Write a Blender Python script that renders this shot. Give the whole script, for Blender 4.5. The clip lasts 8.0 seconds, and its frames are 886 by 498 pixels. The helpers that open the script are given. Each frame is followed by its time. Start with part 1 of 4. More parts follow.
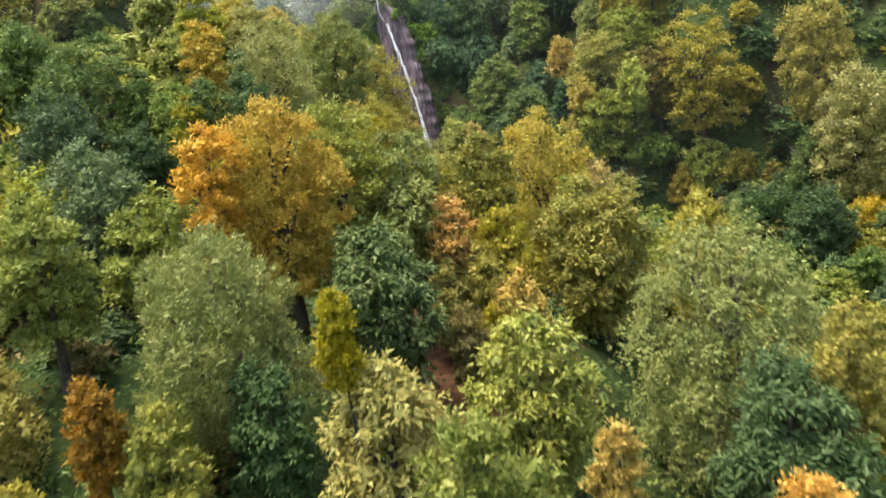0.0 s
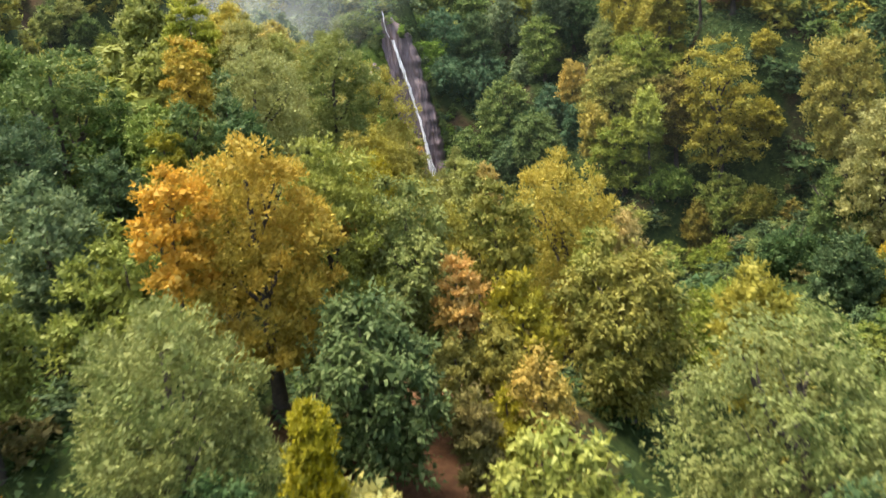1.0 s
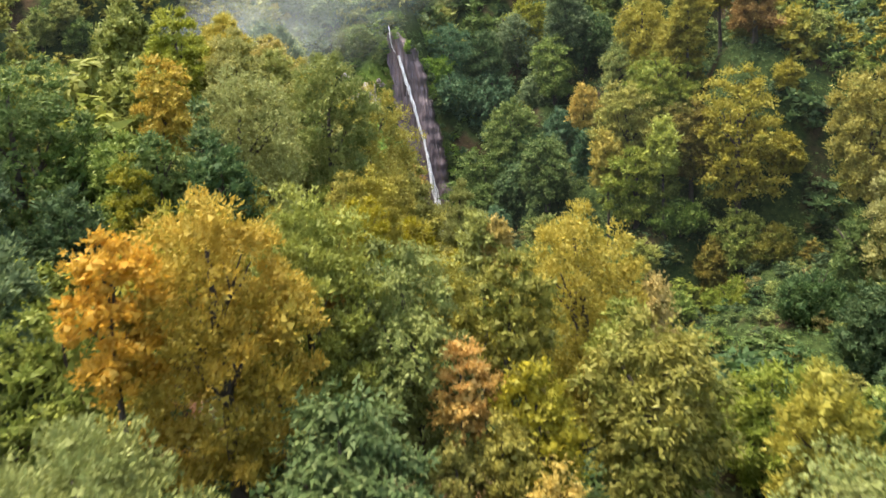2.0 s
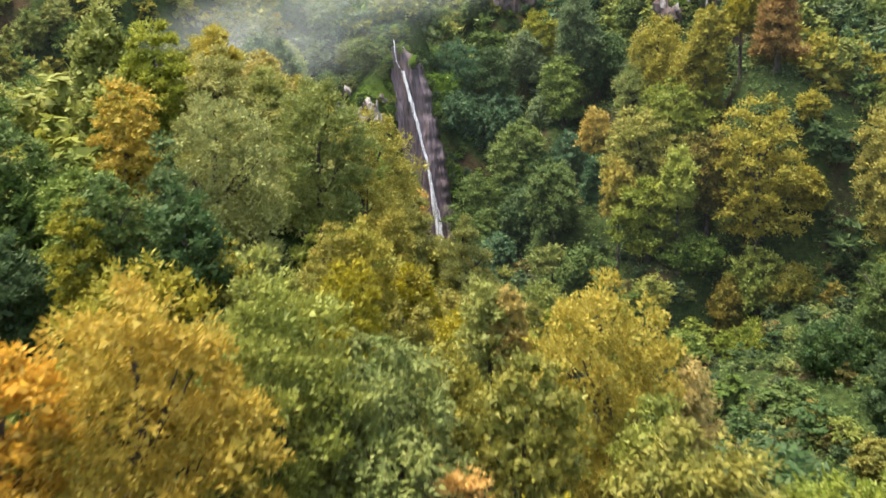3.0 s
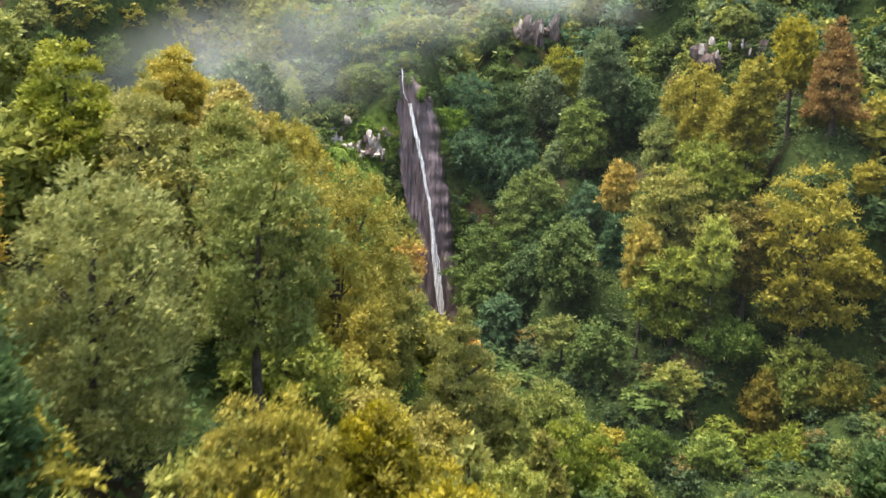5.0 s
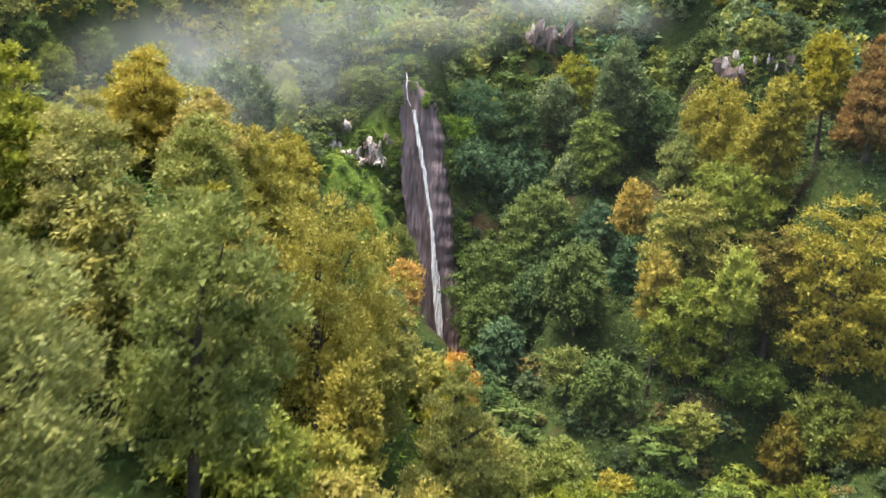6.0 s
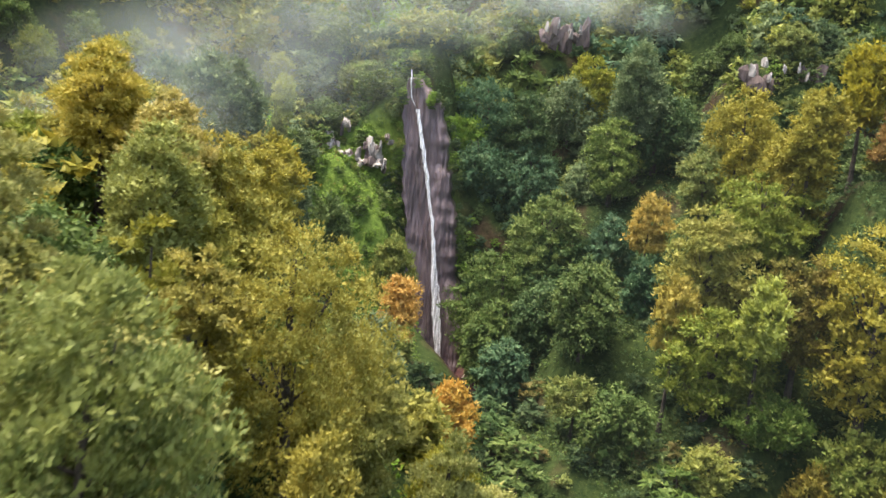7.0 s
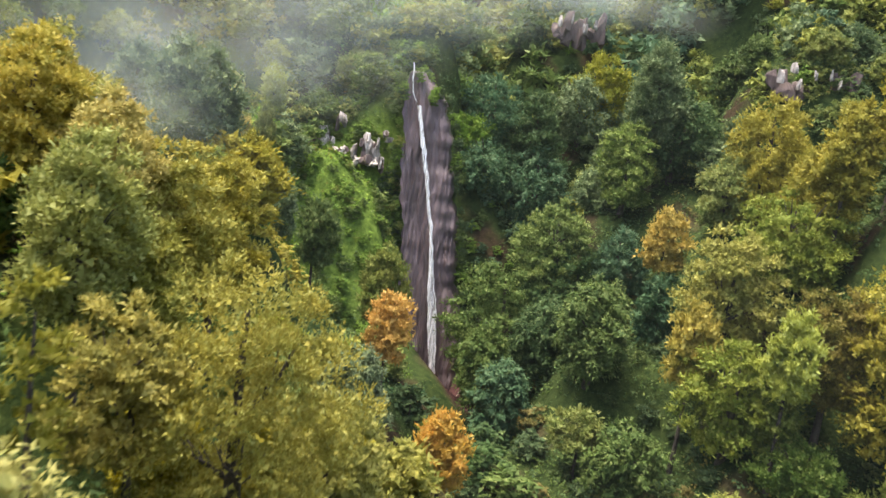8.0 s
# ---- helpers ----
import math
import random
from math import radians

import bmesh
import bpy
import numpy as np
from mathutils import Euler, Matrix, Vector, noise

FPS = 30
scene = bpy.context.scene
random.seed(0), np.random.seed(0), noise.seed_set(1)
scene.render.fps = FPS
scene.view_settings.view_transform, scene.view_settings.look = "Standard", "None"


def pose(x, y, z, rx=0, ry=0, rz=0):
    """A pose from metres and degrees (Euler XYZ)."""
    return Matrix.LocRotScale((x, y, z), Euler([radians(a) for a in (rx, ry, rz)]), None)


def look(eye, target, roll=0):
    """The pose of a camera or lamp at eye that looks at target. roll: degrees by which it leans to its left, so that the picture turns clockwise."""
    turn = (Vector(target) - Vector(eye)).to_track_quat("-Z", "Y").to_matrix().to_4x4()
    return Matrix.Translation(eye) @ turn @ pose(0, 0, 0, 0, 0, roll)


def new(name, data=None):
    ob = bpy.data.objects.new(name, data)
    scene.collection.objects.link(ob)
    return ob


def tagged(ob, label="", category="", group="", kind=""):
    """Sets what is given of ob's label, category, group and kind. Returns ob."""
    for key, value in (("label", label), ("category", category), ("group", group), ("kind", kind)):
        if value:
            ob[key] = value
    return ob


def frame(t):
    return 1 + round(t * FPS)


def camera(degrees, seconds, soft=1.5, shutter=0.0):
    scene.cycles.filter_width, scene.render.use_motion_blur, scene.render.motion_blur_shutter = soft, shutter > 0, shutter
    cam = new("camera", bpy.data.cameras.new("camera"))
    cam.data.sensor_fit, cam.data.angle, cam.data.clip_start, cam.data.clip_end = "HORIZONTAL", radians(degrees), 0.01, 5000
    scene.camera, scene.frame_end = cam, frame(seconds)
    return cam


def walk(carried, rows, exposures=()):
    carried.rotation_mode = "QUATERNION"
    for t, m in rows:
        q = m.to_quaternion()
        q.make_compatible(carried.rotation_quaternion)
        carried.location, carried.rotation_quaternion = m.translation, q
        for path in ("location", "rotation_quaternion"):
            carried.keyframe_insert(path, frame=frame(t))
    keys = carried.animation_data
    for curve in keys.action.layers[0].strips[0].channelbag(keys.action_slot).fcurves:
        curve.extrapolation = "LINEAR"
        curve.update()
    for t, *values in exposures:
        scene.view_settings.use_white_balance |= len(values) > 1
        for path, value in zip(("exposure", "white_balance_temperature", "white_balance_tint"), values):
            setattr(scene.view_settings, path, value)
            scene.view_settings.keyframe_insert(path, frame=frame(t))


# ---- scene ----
cam = camera(50.0, 8.0, soft=1.5, shutter=0.6)
METRES, EYE, TILT, LEAN, TURN = 70.0, 45.0, -14.0, 8.0, 0.0
ROWS = [
    (0.0, 0.0000, -0.0000, 0.0000, -0.00, 0.00, 0.00),
    (0.5, -0.0034, 0.0509, 0.0166, -0.07, 0.44, -0.98),
    (1.0, -0.0061, 0.1026, 0.0342, -0.12, 0.86, -1.98),
    (1.5, -0.0081, 0.1551, 0.0533, -0.16, 1.24, -3.01),
    (3.0, -0.0151, 0.3125, 0.1161, -0.28, 2.13, -5.82),
    (3.5, -0.0156, 0.3714, 0.1372, -0.32, 2.48, -6.79),
    (4.0, -0.0157, 0.4318, 0.1581, -0.31, 2.80, -7.77),
    (4.5, -0.0160, 0.4934, 0.1796, -0.25, 3.14, -8.77),
    (5.0, -0.0165, 0.5552, 0.2018, -0.29, 3.47, -9.75),
    (6.5, -0.0239, 0.7448, 0.2721, -0.21, 3.28, -12.62),
    (7.0, -0.0266, 0.8114, 0.2942, -0.19, 2.92, -13.62),
    (7.5, -0.0289, 0.8787, 0.3163, -0.20, 2.56, -14.60),
    (8.0, -0.0314, 0.9465, 0.3386, -0.19, 2.25, -15.55),
]
walk(cam, [(t, pose(0, 0, EYE, TILT, LEAN, TURN) @ pose(METRES * x, METRES * y, METRES * z, 90 + pitch, roll, yaw)) for t, x, y, z, yaw, pitch, roll in ROWS],
     exposures=[(0.0, 2.12, 7000, 10), (8.0, 2.12, 7000, 10)])

# ---- light ----
world = bpy.data.worlds.new("overcast_sky")
scene.world = world
world.use_nodes = True
wn = world.node_tree
sky = wn.nodes.new("ShaderNodeTexSky")
sky.sky_type = "NISHITA"
sky.sun_disc = False
sky.sun_elevation, sky.sun_rotation = radians(76), radians(-80)
sky.air_density, sky.dust_density, sky.ozone_density = 1.0, 4.0, 1.0
wn.nodes["Background"].inputs["Strength"].default_value = 0.13
wn.links.new(sky.outputs[0], wn.nodes["Background"].inputs["Color"])
sun_data = bpy.data.lights.new("sun", "SUN")
sun_data.energy, sun_data.angle, sun_data.color = 1.9, radians(32), (1.0, 0.95, 0.86)
sun = new("sun", sun_data)
SUN_AWAY = Vector((math.sin(radians(-80)) * math.cos(radians(76)), math.cos(radians(-80)) * math.cos(radians(76)), math.sin(radians(76))))
sun.matrix_world = look(SUN_AWAY * 300, (0, 0, 0))


# ---- materials ----
def nodes_of(name):
    m = bpy.data.materials.new(name)
    m.use_nodes = True
    return m, m.node_tree.nodes, m.node_tree.links, m.node_tree.nodes["Principled BSDF"]


def mixed(nt, ln, fac, a, b):
    mix = nt.new("ShaderNodeMix")
    mix.data_type = "RGBA"
    for socket, v in ((mix.inputs["A"], a), (mix.inputs["B"], b)):
        if isinstance(v, tuple):
            socket.default_value = (*v, 1)
        else:
            ln.new(v, socket)
    ln.new(fac, mix.inputs["Factor"])
    return mix.outputs["Result"]


def ramp(nt, ln, fac, lo, hi):
    r = nt.new("ShaderNodeMapRange")
    r.inputs["From Min"].default_value, r.inputs["From Max"].default_value = lo, hi
    ln.new(fac, r.inputs["Value"])
    return r.outputs["Result"]


def noise_of(nt, ln, scale, detail=3.0, vector=None, rough=0.55):
    n = nt.new("ShaderNodeTexNoise")
    n.inputs["Scale"].default_value, n.inputs["Detail"].default_value, n.inputs["Roughness"].default_value = scale, detail, rough
    if vector is not None:
        ln.new(vector, n.inputs["Vector"])
    return n.outputs["Fac"]


def leaf_material(name, main, second, third):
    """Leaves: a main colour, drifting into a second one branch by branch, with single leaves of a third."""
    m, nt, ln, bsdf = nodes_of(name)
    geo = nt.new("ShaderNodeNewGeometry")
    patch = noise_of(nt, ln, 0.45, 2.0, geo.outputs["Position"])
    col = mixed(nt, ln, ramp(nt, ln, patch, 0.4, 0.66), main, second)
    few = nt.new("ShaderNodeMath")
    few.operation = "POWER"
    ln.new(geo.outputs["Random Per Island"], few.inputs[0])
    few.inputs[1].default_value = 6.0
    col = mixed(nt, ln, few.outputs[0], col, third)
    tone = nt.new("ShaderNodeHueSaturation")
    info = nt.new("ShaderNodeObjectInfo")
    val = nt.new("ShaderNodeMapRange")
    val.inputs["To Min"].default_value, val.inputs["To Max"].default_value = 0.91, 1.09
    ln.new(geo.outputs["Random Per Island"], val.inputs["Value"])
    ln.new(val.outputs["Result"], tone.inputs["Value"])
    sat = nt.new("ShaderNodeMapRange")
    sat.inputs["To Min"].default_value, sat.inputs["To Max"].default_value = 0.88, 1.08
    ln.new(info.outputs["Random"], sat.inputs["Value"])
    ln.new(sat.outputs["Result"], tone.inputs["Saturation"])
    ln.new(col, tone.inputs["Color"])
    ln.new(tone.outputs["Color"], bsdf.inputs["Base Color"])
    bsdf.inputs["Roughness"].default_value = 0.55
    bsdf.inputs["Specular IOR Level"].default_value = 0.12
    thin = nt.new("ShaderNodeBsdfTranslucent")
    ln.new(tone.outputs["Color"], thin.inputs["Color"])
    both = nt.new("ShaderNodeMixShader")
    both.inputs[0].default_value = 0.36
    ln.new(bsdf.outputs[0], both.inputs[1])
    ln.new(thin.outputs[0], both.inputs[2])
    ln.new(both.outputs[0], nt["Material Output"].inputs["Surface"])
    return m


LEAF = {}
for key, main, second, third in (
    ("sage", (0.22, 0.207, 0.08), (0.15, 0.168, 0.062), (0.34, 0.315, 0.17)),
    ("sage_olive", (0.3, 0.265, 0.1), (0.21, 0.205, 0.08), (0.4, 0.36, 0.2)),
    ("sage_tan", (0.275, 0.242, 0.132), (0.198, 0.187, 0.088), (0.396, 0.341, 0.22)),
    ("olive_light", (0.281, 0.25, 0.0688), (0.2, 0.206, 0.0562), (0.413, 0.375, 0.175)),
    ("olive_green", (0.222, 0.216, 0.066), (0.15, 0.174, 0.06), (0.324, 0.3, 0.144)),
    ("olive", (0.25, 0.194, 0.0438), (0.163, 0.156, 0.0438), (0.375, 0.3, 0.125)),
    ("brown_olive", (0.209, 0.143, 0.0605), (0.143, 0.121, 0.0495), (0.33, 0.242, 0.121)),
    ("pale_olive", (0.363, 0.264, 0.066), (0.253, 0.209, 0.0605), (0.451, 0.385, 0.187)),
    ("green_light", (0.18, 0.205, 0.085), (0.125, 0.16, 0.065), (0.34, 0.34, 0.19)),
    ("green", (0.11, 0.142, 0.055), (0.076, 0.113, 0.05), (0.23, 0.24, 0.125)),
    ("dark_green", (0.0702, 0.104, 0.0603), (0.054, 0.0882, 0.0558), (0.144, 0.162, 0.104)),
    # far dark trees: the blue of the haze is mixed into the leaf colour
    ("blue_green", (0.09, 0.145, 0.12), (0.066, 0.118, 0.1), (0.16, 0.19, 0.15)),
    ("grey_green", (0.14, 0.165, 0.12), (0.10, 0.13, 0.095), (0.29, 0.30, 0.23)),
    ("bright_green", (0.185, 0.265, 0.045), (0.13, 0.21, 0.04), (0.24, 0.27, 0.09)),
    ("yellow_green", (0.27, 0.23, 0.05), (0.18, 0.18, 0.045), (0.42, 0.36, 0.13)),
    ("yellow_olive", (0.34, 0.245, 0.05), (0.245, 0.195, 0.045), (0.42, 0.33, 0.13)),
    ("yellow", (0.34, 0.25, 0.055), (0.25, 0.2, 0.05), (0.43, 0.345, 0.13)),
    ("pale_yellow", (0.39, 0.36, 0.12), (0.28, 0.27, 0.08), (0.52, 0.49, 0.28)),
    ("gold", (0.47, 0.275, 0.08), (0.35, 0.24, 0.07), (0.55, 0.37, 0.16)),
    ("orange", (0.62, 0.3, 0.1), (0.54, 0.29, 0.1), (0.68, 0.4, 0.19)),
    ("orange_tan", (0.48, 0.29, 0.11), (0.4, 0.27, 0.11), (0.56, 0.39, 0.2)),
    ("peach", (0.6, 0.28, 0.09), (0.48, 0.26, 0.07), (0.68, 0.42, 0.2)),
    ("rust", (0.30, 0.14, 0.055), (0.22, 0.12, 0.05), (0.40, 0.24, 0.12)),
    ("tan", (0.44, 0.3, 0.11), (0.34, 0.25, 0.085), (0.55, 0.42, 0.22)),
    ("tan_olive", (0.33, 0.265, 0.115), (0.23, 0.21, 0.09), (0.43, 0.35, 0.19)),
):
    LEAF[key] = leaf_material("leaves_" + key, *(tuple(a * w for a, w in zip(c, (0.85, 1.0, 0.58))) for c in (main, second, third)))


def rough_material(name, dark, light, scale, bump=0.5, roughness=0.9, stretch=(1, 1, 1)):
    m, nt, ln, bsdf = nodes_of(name)
    geo = nt.new("ShaderNodeNewGeometry")
    mapping = nt.new("ShaderNodeMapping")
    mapping.inputs["Scale"].default_value = stretch
    ln.new(geo.outputs["Position"], mapping.inputs["Vector"])
    fine = noise_of(nt, ln, scale, 6.0, mapping.outputs[0], 0.65)
    broad = noise_of(nt, ln, scale * 0.12, 3.0, mapping.outputs[0])
    add = nt.new("ShaderNodeMath")
    add.operation = "ADD"
    ln.new(fine, add.inputs[0])
    ln.new(broad, add.inputs[1])
    col = mixed(nt, ln, ramp(nt, ln, add.outputs[0], 0.75, 1.3), dark, light)
    ln.new(col, bsdf.inputs["Base Color"])
    bsdf.inputs["Roughness"].default_value = roughness
    b = nt.new("ShaderNodeBump")
    b.inputs["Strength"].default_value, b.inputs["Distance"].default_value = bump, 0.3
    ln.new(fine, b.inputs["Height"])
    ln.new(b.outputs[0], bsdf.inputs["Normal"])
    return m


BARK = rough_material("bark", (0.025, 0.02, 0.015), (0.10, 0.08, 0.06), 6.0, 0.6)
PALE_BARK = rough_material("pale_bark", (0.30, 0.25, 0.19), (0.5, 0.45, 0.38), 5.0, 0.4)
WET_ROCK = rough_material("wet_rock", (0.055, 0.038, 0.04), (0.20, 0.145, 0.15), 0.9, 0.9, 0.45, (1.6, 1, 0.25))
PALE_ROCK = rough_material("pale_rock", (0.13, 0.11, 0.1), (0.56, 0.52, 0.49), 2.6, 0.7, 0.9, (1.5, 1, 0.4))


BAND_ROCK = rough_material("band_rock", (0.05, 0.035, 0.033), (0.17, 0.125, 0.12), 1.0, 0.9, 0.95, (1.5, 1, 0.3))


def ground_material():
    m, nt, ln, bsdf = nodes_of("forest_floor")
    geo = nt.new("ShaderNodeNewGeometry")
    pos = geo.outputs["Position"]
    litter = noise_of(nt, ln, 1.3, 6.0, pos, 0.7)
    moss = noise_of(nt, ln, 0.09, 4.0, pos)
    soil = mixed(nt, ln, ramp(nt, ln, litter, 0.35, 0.7), (0.03, 0.022, 0.013), (0.08, 0.055, 0.03))
    green = mixed(nt, ln, ramp(nt, ln, litter, 0.35, 0.7), (0.016, 0.03, 0.01), (0.05, 0.07, 0.02))
    col = mixed(nt, ln, ramp(nt, ln, moss, 0.36, 0.46), soil, green)
    brown = ((0.08, 0.042, 0.024), (0.20, 0.105, 0.055))
    wet = ((0.04, 0.02, 0.02), (0.11, 0.052, 0.05))
    for place, reach, tones in (((-2.5, 47.0, 27.0), 8.5, brown), ((-16.0, 54.0, 32.0), 6.0, brown), ((-3.0, 194.0, 4.0), 11.0, wet)):
        bare = nt.new("ShaderNodeVectorMath")
        bare.operation = "DISTANCE"
        ln.new(pos, bare.inputs[0])
        bare.inputs[1].default_value = place
        uneven = nt.new("ShaderNodeMath")
        uneven.operation = "MULTIPLY_ADD"
        ln.new(noise_of(nt, ln, 0.35, 4.0, pos), uneven.inputs[0])
        uneven.inputs[1].default_value = 6.0
        ln.new(bare.outputs["Value"], uneven.inputs[2])
        earth = mixed(nt, ln, ramp(nt, ln, litter, 0.35, 0.7), *tones)
        col = mixed(nt, ln, ramp(nt, ln, uneven.outputs[0], reach + 3.0, reach), col, earth)
    bluff = nt.new("ShaderNodeVectorMath")
    bluff.operation = "DISTANCE"
    ln.new(pos, bluff.inputs[0])
    bluff.inputs[1].default_value = (-19.0, 198.0, 30.0)
    carpet = mixed(nt, ln, ramp(nt, ln, litter, 0.35, 0.7), (0.05, 0.085, 0.016), (0.15, 0.22, 0.04))
    col = mixed(nt, ln, ramp(nt, ln, bluff.outputs["Value"], 22.0, 14.0), col, carpet)
    ln.new(col, bsdf.inputs["Base Color"])
    bsdf.inputs["Roughness"].default_value = 1.0
    bsdf.inputs["Specular IOR Level"].default_value = 0.05
    b = nt.new("ShaderNodeBump")
    b.inputs["Strength"].default_value, b.inputs["Distance"].default_value = 0.8, 0.4
    ln.new(litter, b.inputs["Height"])
    ln.new(b.outputs[0], bsdf.inputs["Normal"])
    return m


GROUND = ground_material()


def water_material():
    m, nt, ln, bsdf = nodes_of("falling_water")
    geo = nt.new("ShaderNodeNewGeometry")
    mapping = nt.new("ShaderNodeMapping")
    mapping.inputs["Scale"].default_value = (3.0, 1.0, 0.25)
    ln.new(geo.outputs["Position"], mapping.inputs["Vector"])
    streak = noise_of(nt, ln, 2.0, 4.0, mapping.outputs[0], 0.6)
    ln.new(mixed(nt, ln, ramp(nt, ln, streak, 0.3, 0.6), (0.72, 0.72, 0.74), (0.95, 0.95, 0.96)), bsdf.inputs["Base Color"])
    bsdf.inputs["Roughness"].default_value = 0.35
    fine = nt.new("ShaderNodeMapping")
    fine.inputs["Scale"].default_value = (5.0, 1.0, 0.22)
    ln.new(geo.outputs["Position"], fine.inputs["Vector"])
    ln.new(ramp(nt, ln, noise_of(nt, ln, 1.3, 5.0, fine.outputs[0], 0.65), 0.34, 0.6), bsdf.inputs["Alpha"])
    return m


WATER = water_material()


def mist_material(name, scale, low, high, thick):
    """Thin white vapour: ragged puffs that thin out towards the rim of their sheet."""
    m, nt, ln, bsdf = nodes_of(name)
    tc = nt.new("ShaderNodeTexCoord")
    geo = nt.new("ShaderNodeNewGeometry")
    puff = noise_of(nt, ln, scale, 6.0, geo.outputs["Position"], 0.6)
    rim = nt.new("ShaderNodeVectorMath")
    rim.operation = "DISTANCE"
    ln.new(tc.outputs["UV"], rim.inputs[0])
    rim.inputs[1].default_value = (0.5, 0.5, 0.0)
    fade = nt.new("ShaderNodeMapRange")
    fade.interpolation_type = "SMOOTHSTEP"
    fade.inputs["From Min"].default_value, fade.inputs["From Max"].default_value = 0.5, 0.06
    ln.new(rim.outputs["Value"], fade.inputs["Value"])
    dens = nt.new("ShaderNodeMath")
    dens.operation = "MULTIPLY"
    ln.new(ramp(nt, ln, puff, low, high), dens.inputs[0])
    ln.new(fade.outputs["Result"], dens.inputs[1])
    cap = nt.new("ShaderNodeMath")
    cap.operation = "MULTIPLY"
    ln.new(dens.outputs[0], cap.inputs[0])
    cap.inputs[1].default_value = thick
    white = nt.new("ShaderNodeBsdfDiffuse")
    white.inputs["Color"].default_value = (0.78, 0.83, 0.78, 1)
    back = nt.new("ShaderNodeBsdfTranslucent")
    back.inputs["Color"].default_value = (0.78, 0.83, 0.78, 1)
    half = nt.new("ShaderNodeMixShader")
    ln.new(white.outputs[0], half.inputs[1])
    ln.new(back.outputs[0], half.inputs[2])
    clear = nt.new("ShaderNodeBsdfTransparent")
    both = nt.new("ShaderNodeMixShader")
    ln.new(cap.outputs[0], both.inputs[0])
    ln.new(clear.outputs[0], both.inputs[1])
    ln.new(half.outputs[0], both.inputs[2])
    ln.new(both.outputs[0], nt["Material Output"].inputs["Surface"])
    return m


MIST = mist_material("mist", 0.09, 0.2, 0.75, 0.36)
HAZE = mist_material("haze", 0.02, 0.1, 0.6, 0.016)


# ---- mesh helpers ----
def mesh_from(name, verts, faces, material=None, smooth=False):
    me = bpy.data.meshes.new(name)
    verts, faces = np.asarray(verts, dtype=np.float32), np.asarray(faces, dtype=np.int32)
    n, k = faces.shape
    me.vertices.add(len(verts))
    me.vertices.foreach_set("co", verts.ravel())
    me.loops.add(n * k)
    me.loops.foreach_set("vertex_index", faces.ravel())
    me.polygons.add(n)
    me.polygons.foreach_set("loop_start", np.arange(0, n * k, k, dtype=np.int32))
    me.update(calc_edges=True)
    if smooth:
        me.polygons.foreach_set("use_smooth", np.ones(n, dtype=bool))
    if material:
        me.materials.append(material)
    return me


def grid_faces(nu, nv):
    i = np.arange((nu - 1) * (nv - 1))
    a = (i // (nv - 1)) * nv + i % (nv - 1)
    return np.stack([a, a + nv, a + nv + 1, a + 1], -1)


def unit(v):
    return v / np.maximum(np.linalg.norm(v, axis=-1, keepdims=True), 1e-9)


# ---- the lie of the land: spot heights (x, y, z), blended ----
SPUR = [(-13, 35, 27), (-1, 33, 25), (11, 37, 21), (-15, 46, 31), (-1, 48, 27), (15, 46, 21), (-4, 63, 29), (9, 63, 24), (-4, 81, 26), (8, 82, 17),
        (-1, 99, 22), (8, 100, 12), (-3, 112, 19), (0, 10, 22), (-20, 10, 26), (20, 12, 16)]
LEFT_BANK = [(-26, 67, 33), (-18, 67, 34), (-36, 77, 36), (-12, 79, 34), (-28, 96, 41), (-18, 93, 37), (-25, 120, 40), (-14, 112, 31), (-13, 131, 25),
             (-26, 147, 37), (-36, 162, 40), (-17, 166, 22), (-29, 171, 34), (-29, 189, 39)]
GORGE = [(-2, 140, 9), (-2, 157, 7), (-12, 176, 13), (-1, 177, 4), (-11, 185, 10), (3, 190, 6), (20, 130, 2), (10, 145, 3), (24, 105, 4), (30, 80, 4),
         (30, 40, 8), (-4, 198, 1), (-5, 204, 1), (-8, 199, 4), (0, 202, 6), (-12, 190, 15)]
RIGHT_BANK = [(16, 161, 11), (31, 146, 6), (30, 159, 18), (45, 144, 12), (48, 127, 9), (42, 112, 7), (18, 178, 21), (35, 174, 32), (46, 174, 43),
              (12, 191, 17), (31, 188, 34), (18, 205, 33), (25, 208, 38), (6, 216, 26)]
HEAD = [(-13, 208.5, 47), (-13.5, 211.5, 53), (-16, 184, 15), (-16, 190, 22), (-16, 196, 31), (-17, 201, 37), (-9.5, 200.5, 5), (-11.5, 203, 14), (-13.2, 205.5, 27), (-23, 184, 21), (-23, 192, 31), (-23, 199, 38), (-15.2, 202.5, 31), (-13, 215, 53), (-9, 212, 43), (-3, 210, 26), (-17, 210, 46), (-12, 221, 57), (-3, 216, 33), (-1, 224, 38), (14, 226, 40), (-13, 232, 52), (10, 245, 56), (-32, 222, 56), (42, 212, 58)]
FAR = [(-80, 60, 58), (-90, 150, 75), (-70, 225, 80), (0, 290, 96), (-45, 285, 100), (40, 255, 92), (35, 310, 118), (75, 260, 104), (105, 180, 88), (120, 100, 55), (95, 40, 22), (0, -60, 15), (-75, -20, 38), (70, -40, 8)]
SPOTS = np.array(SPUR + LEFT_BANK + GORGE + RIGHT_BANK + HEAD + FAR, dtype=float)


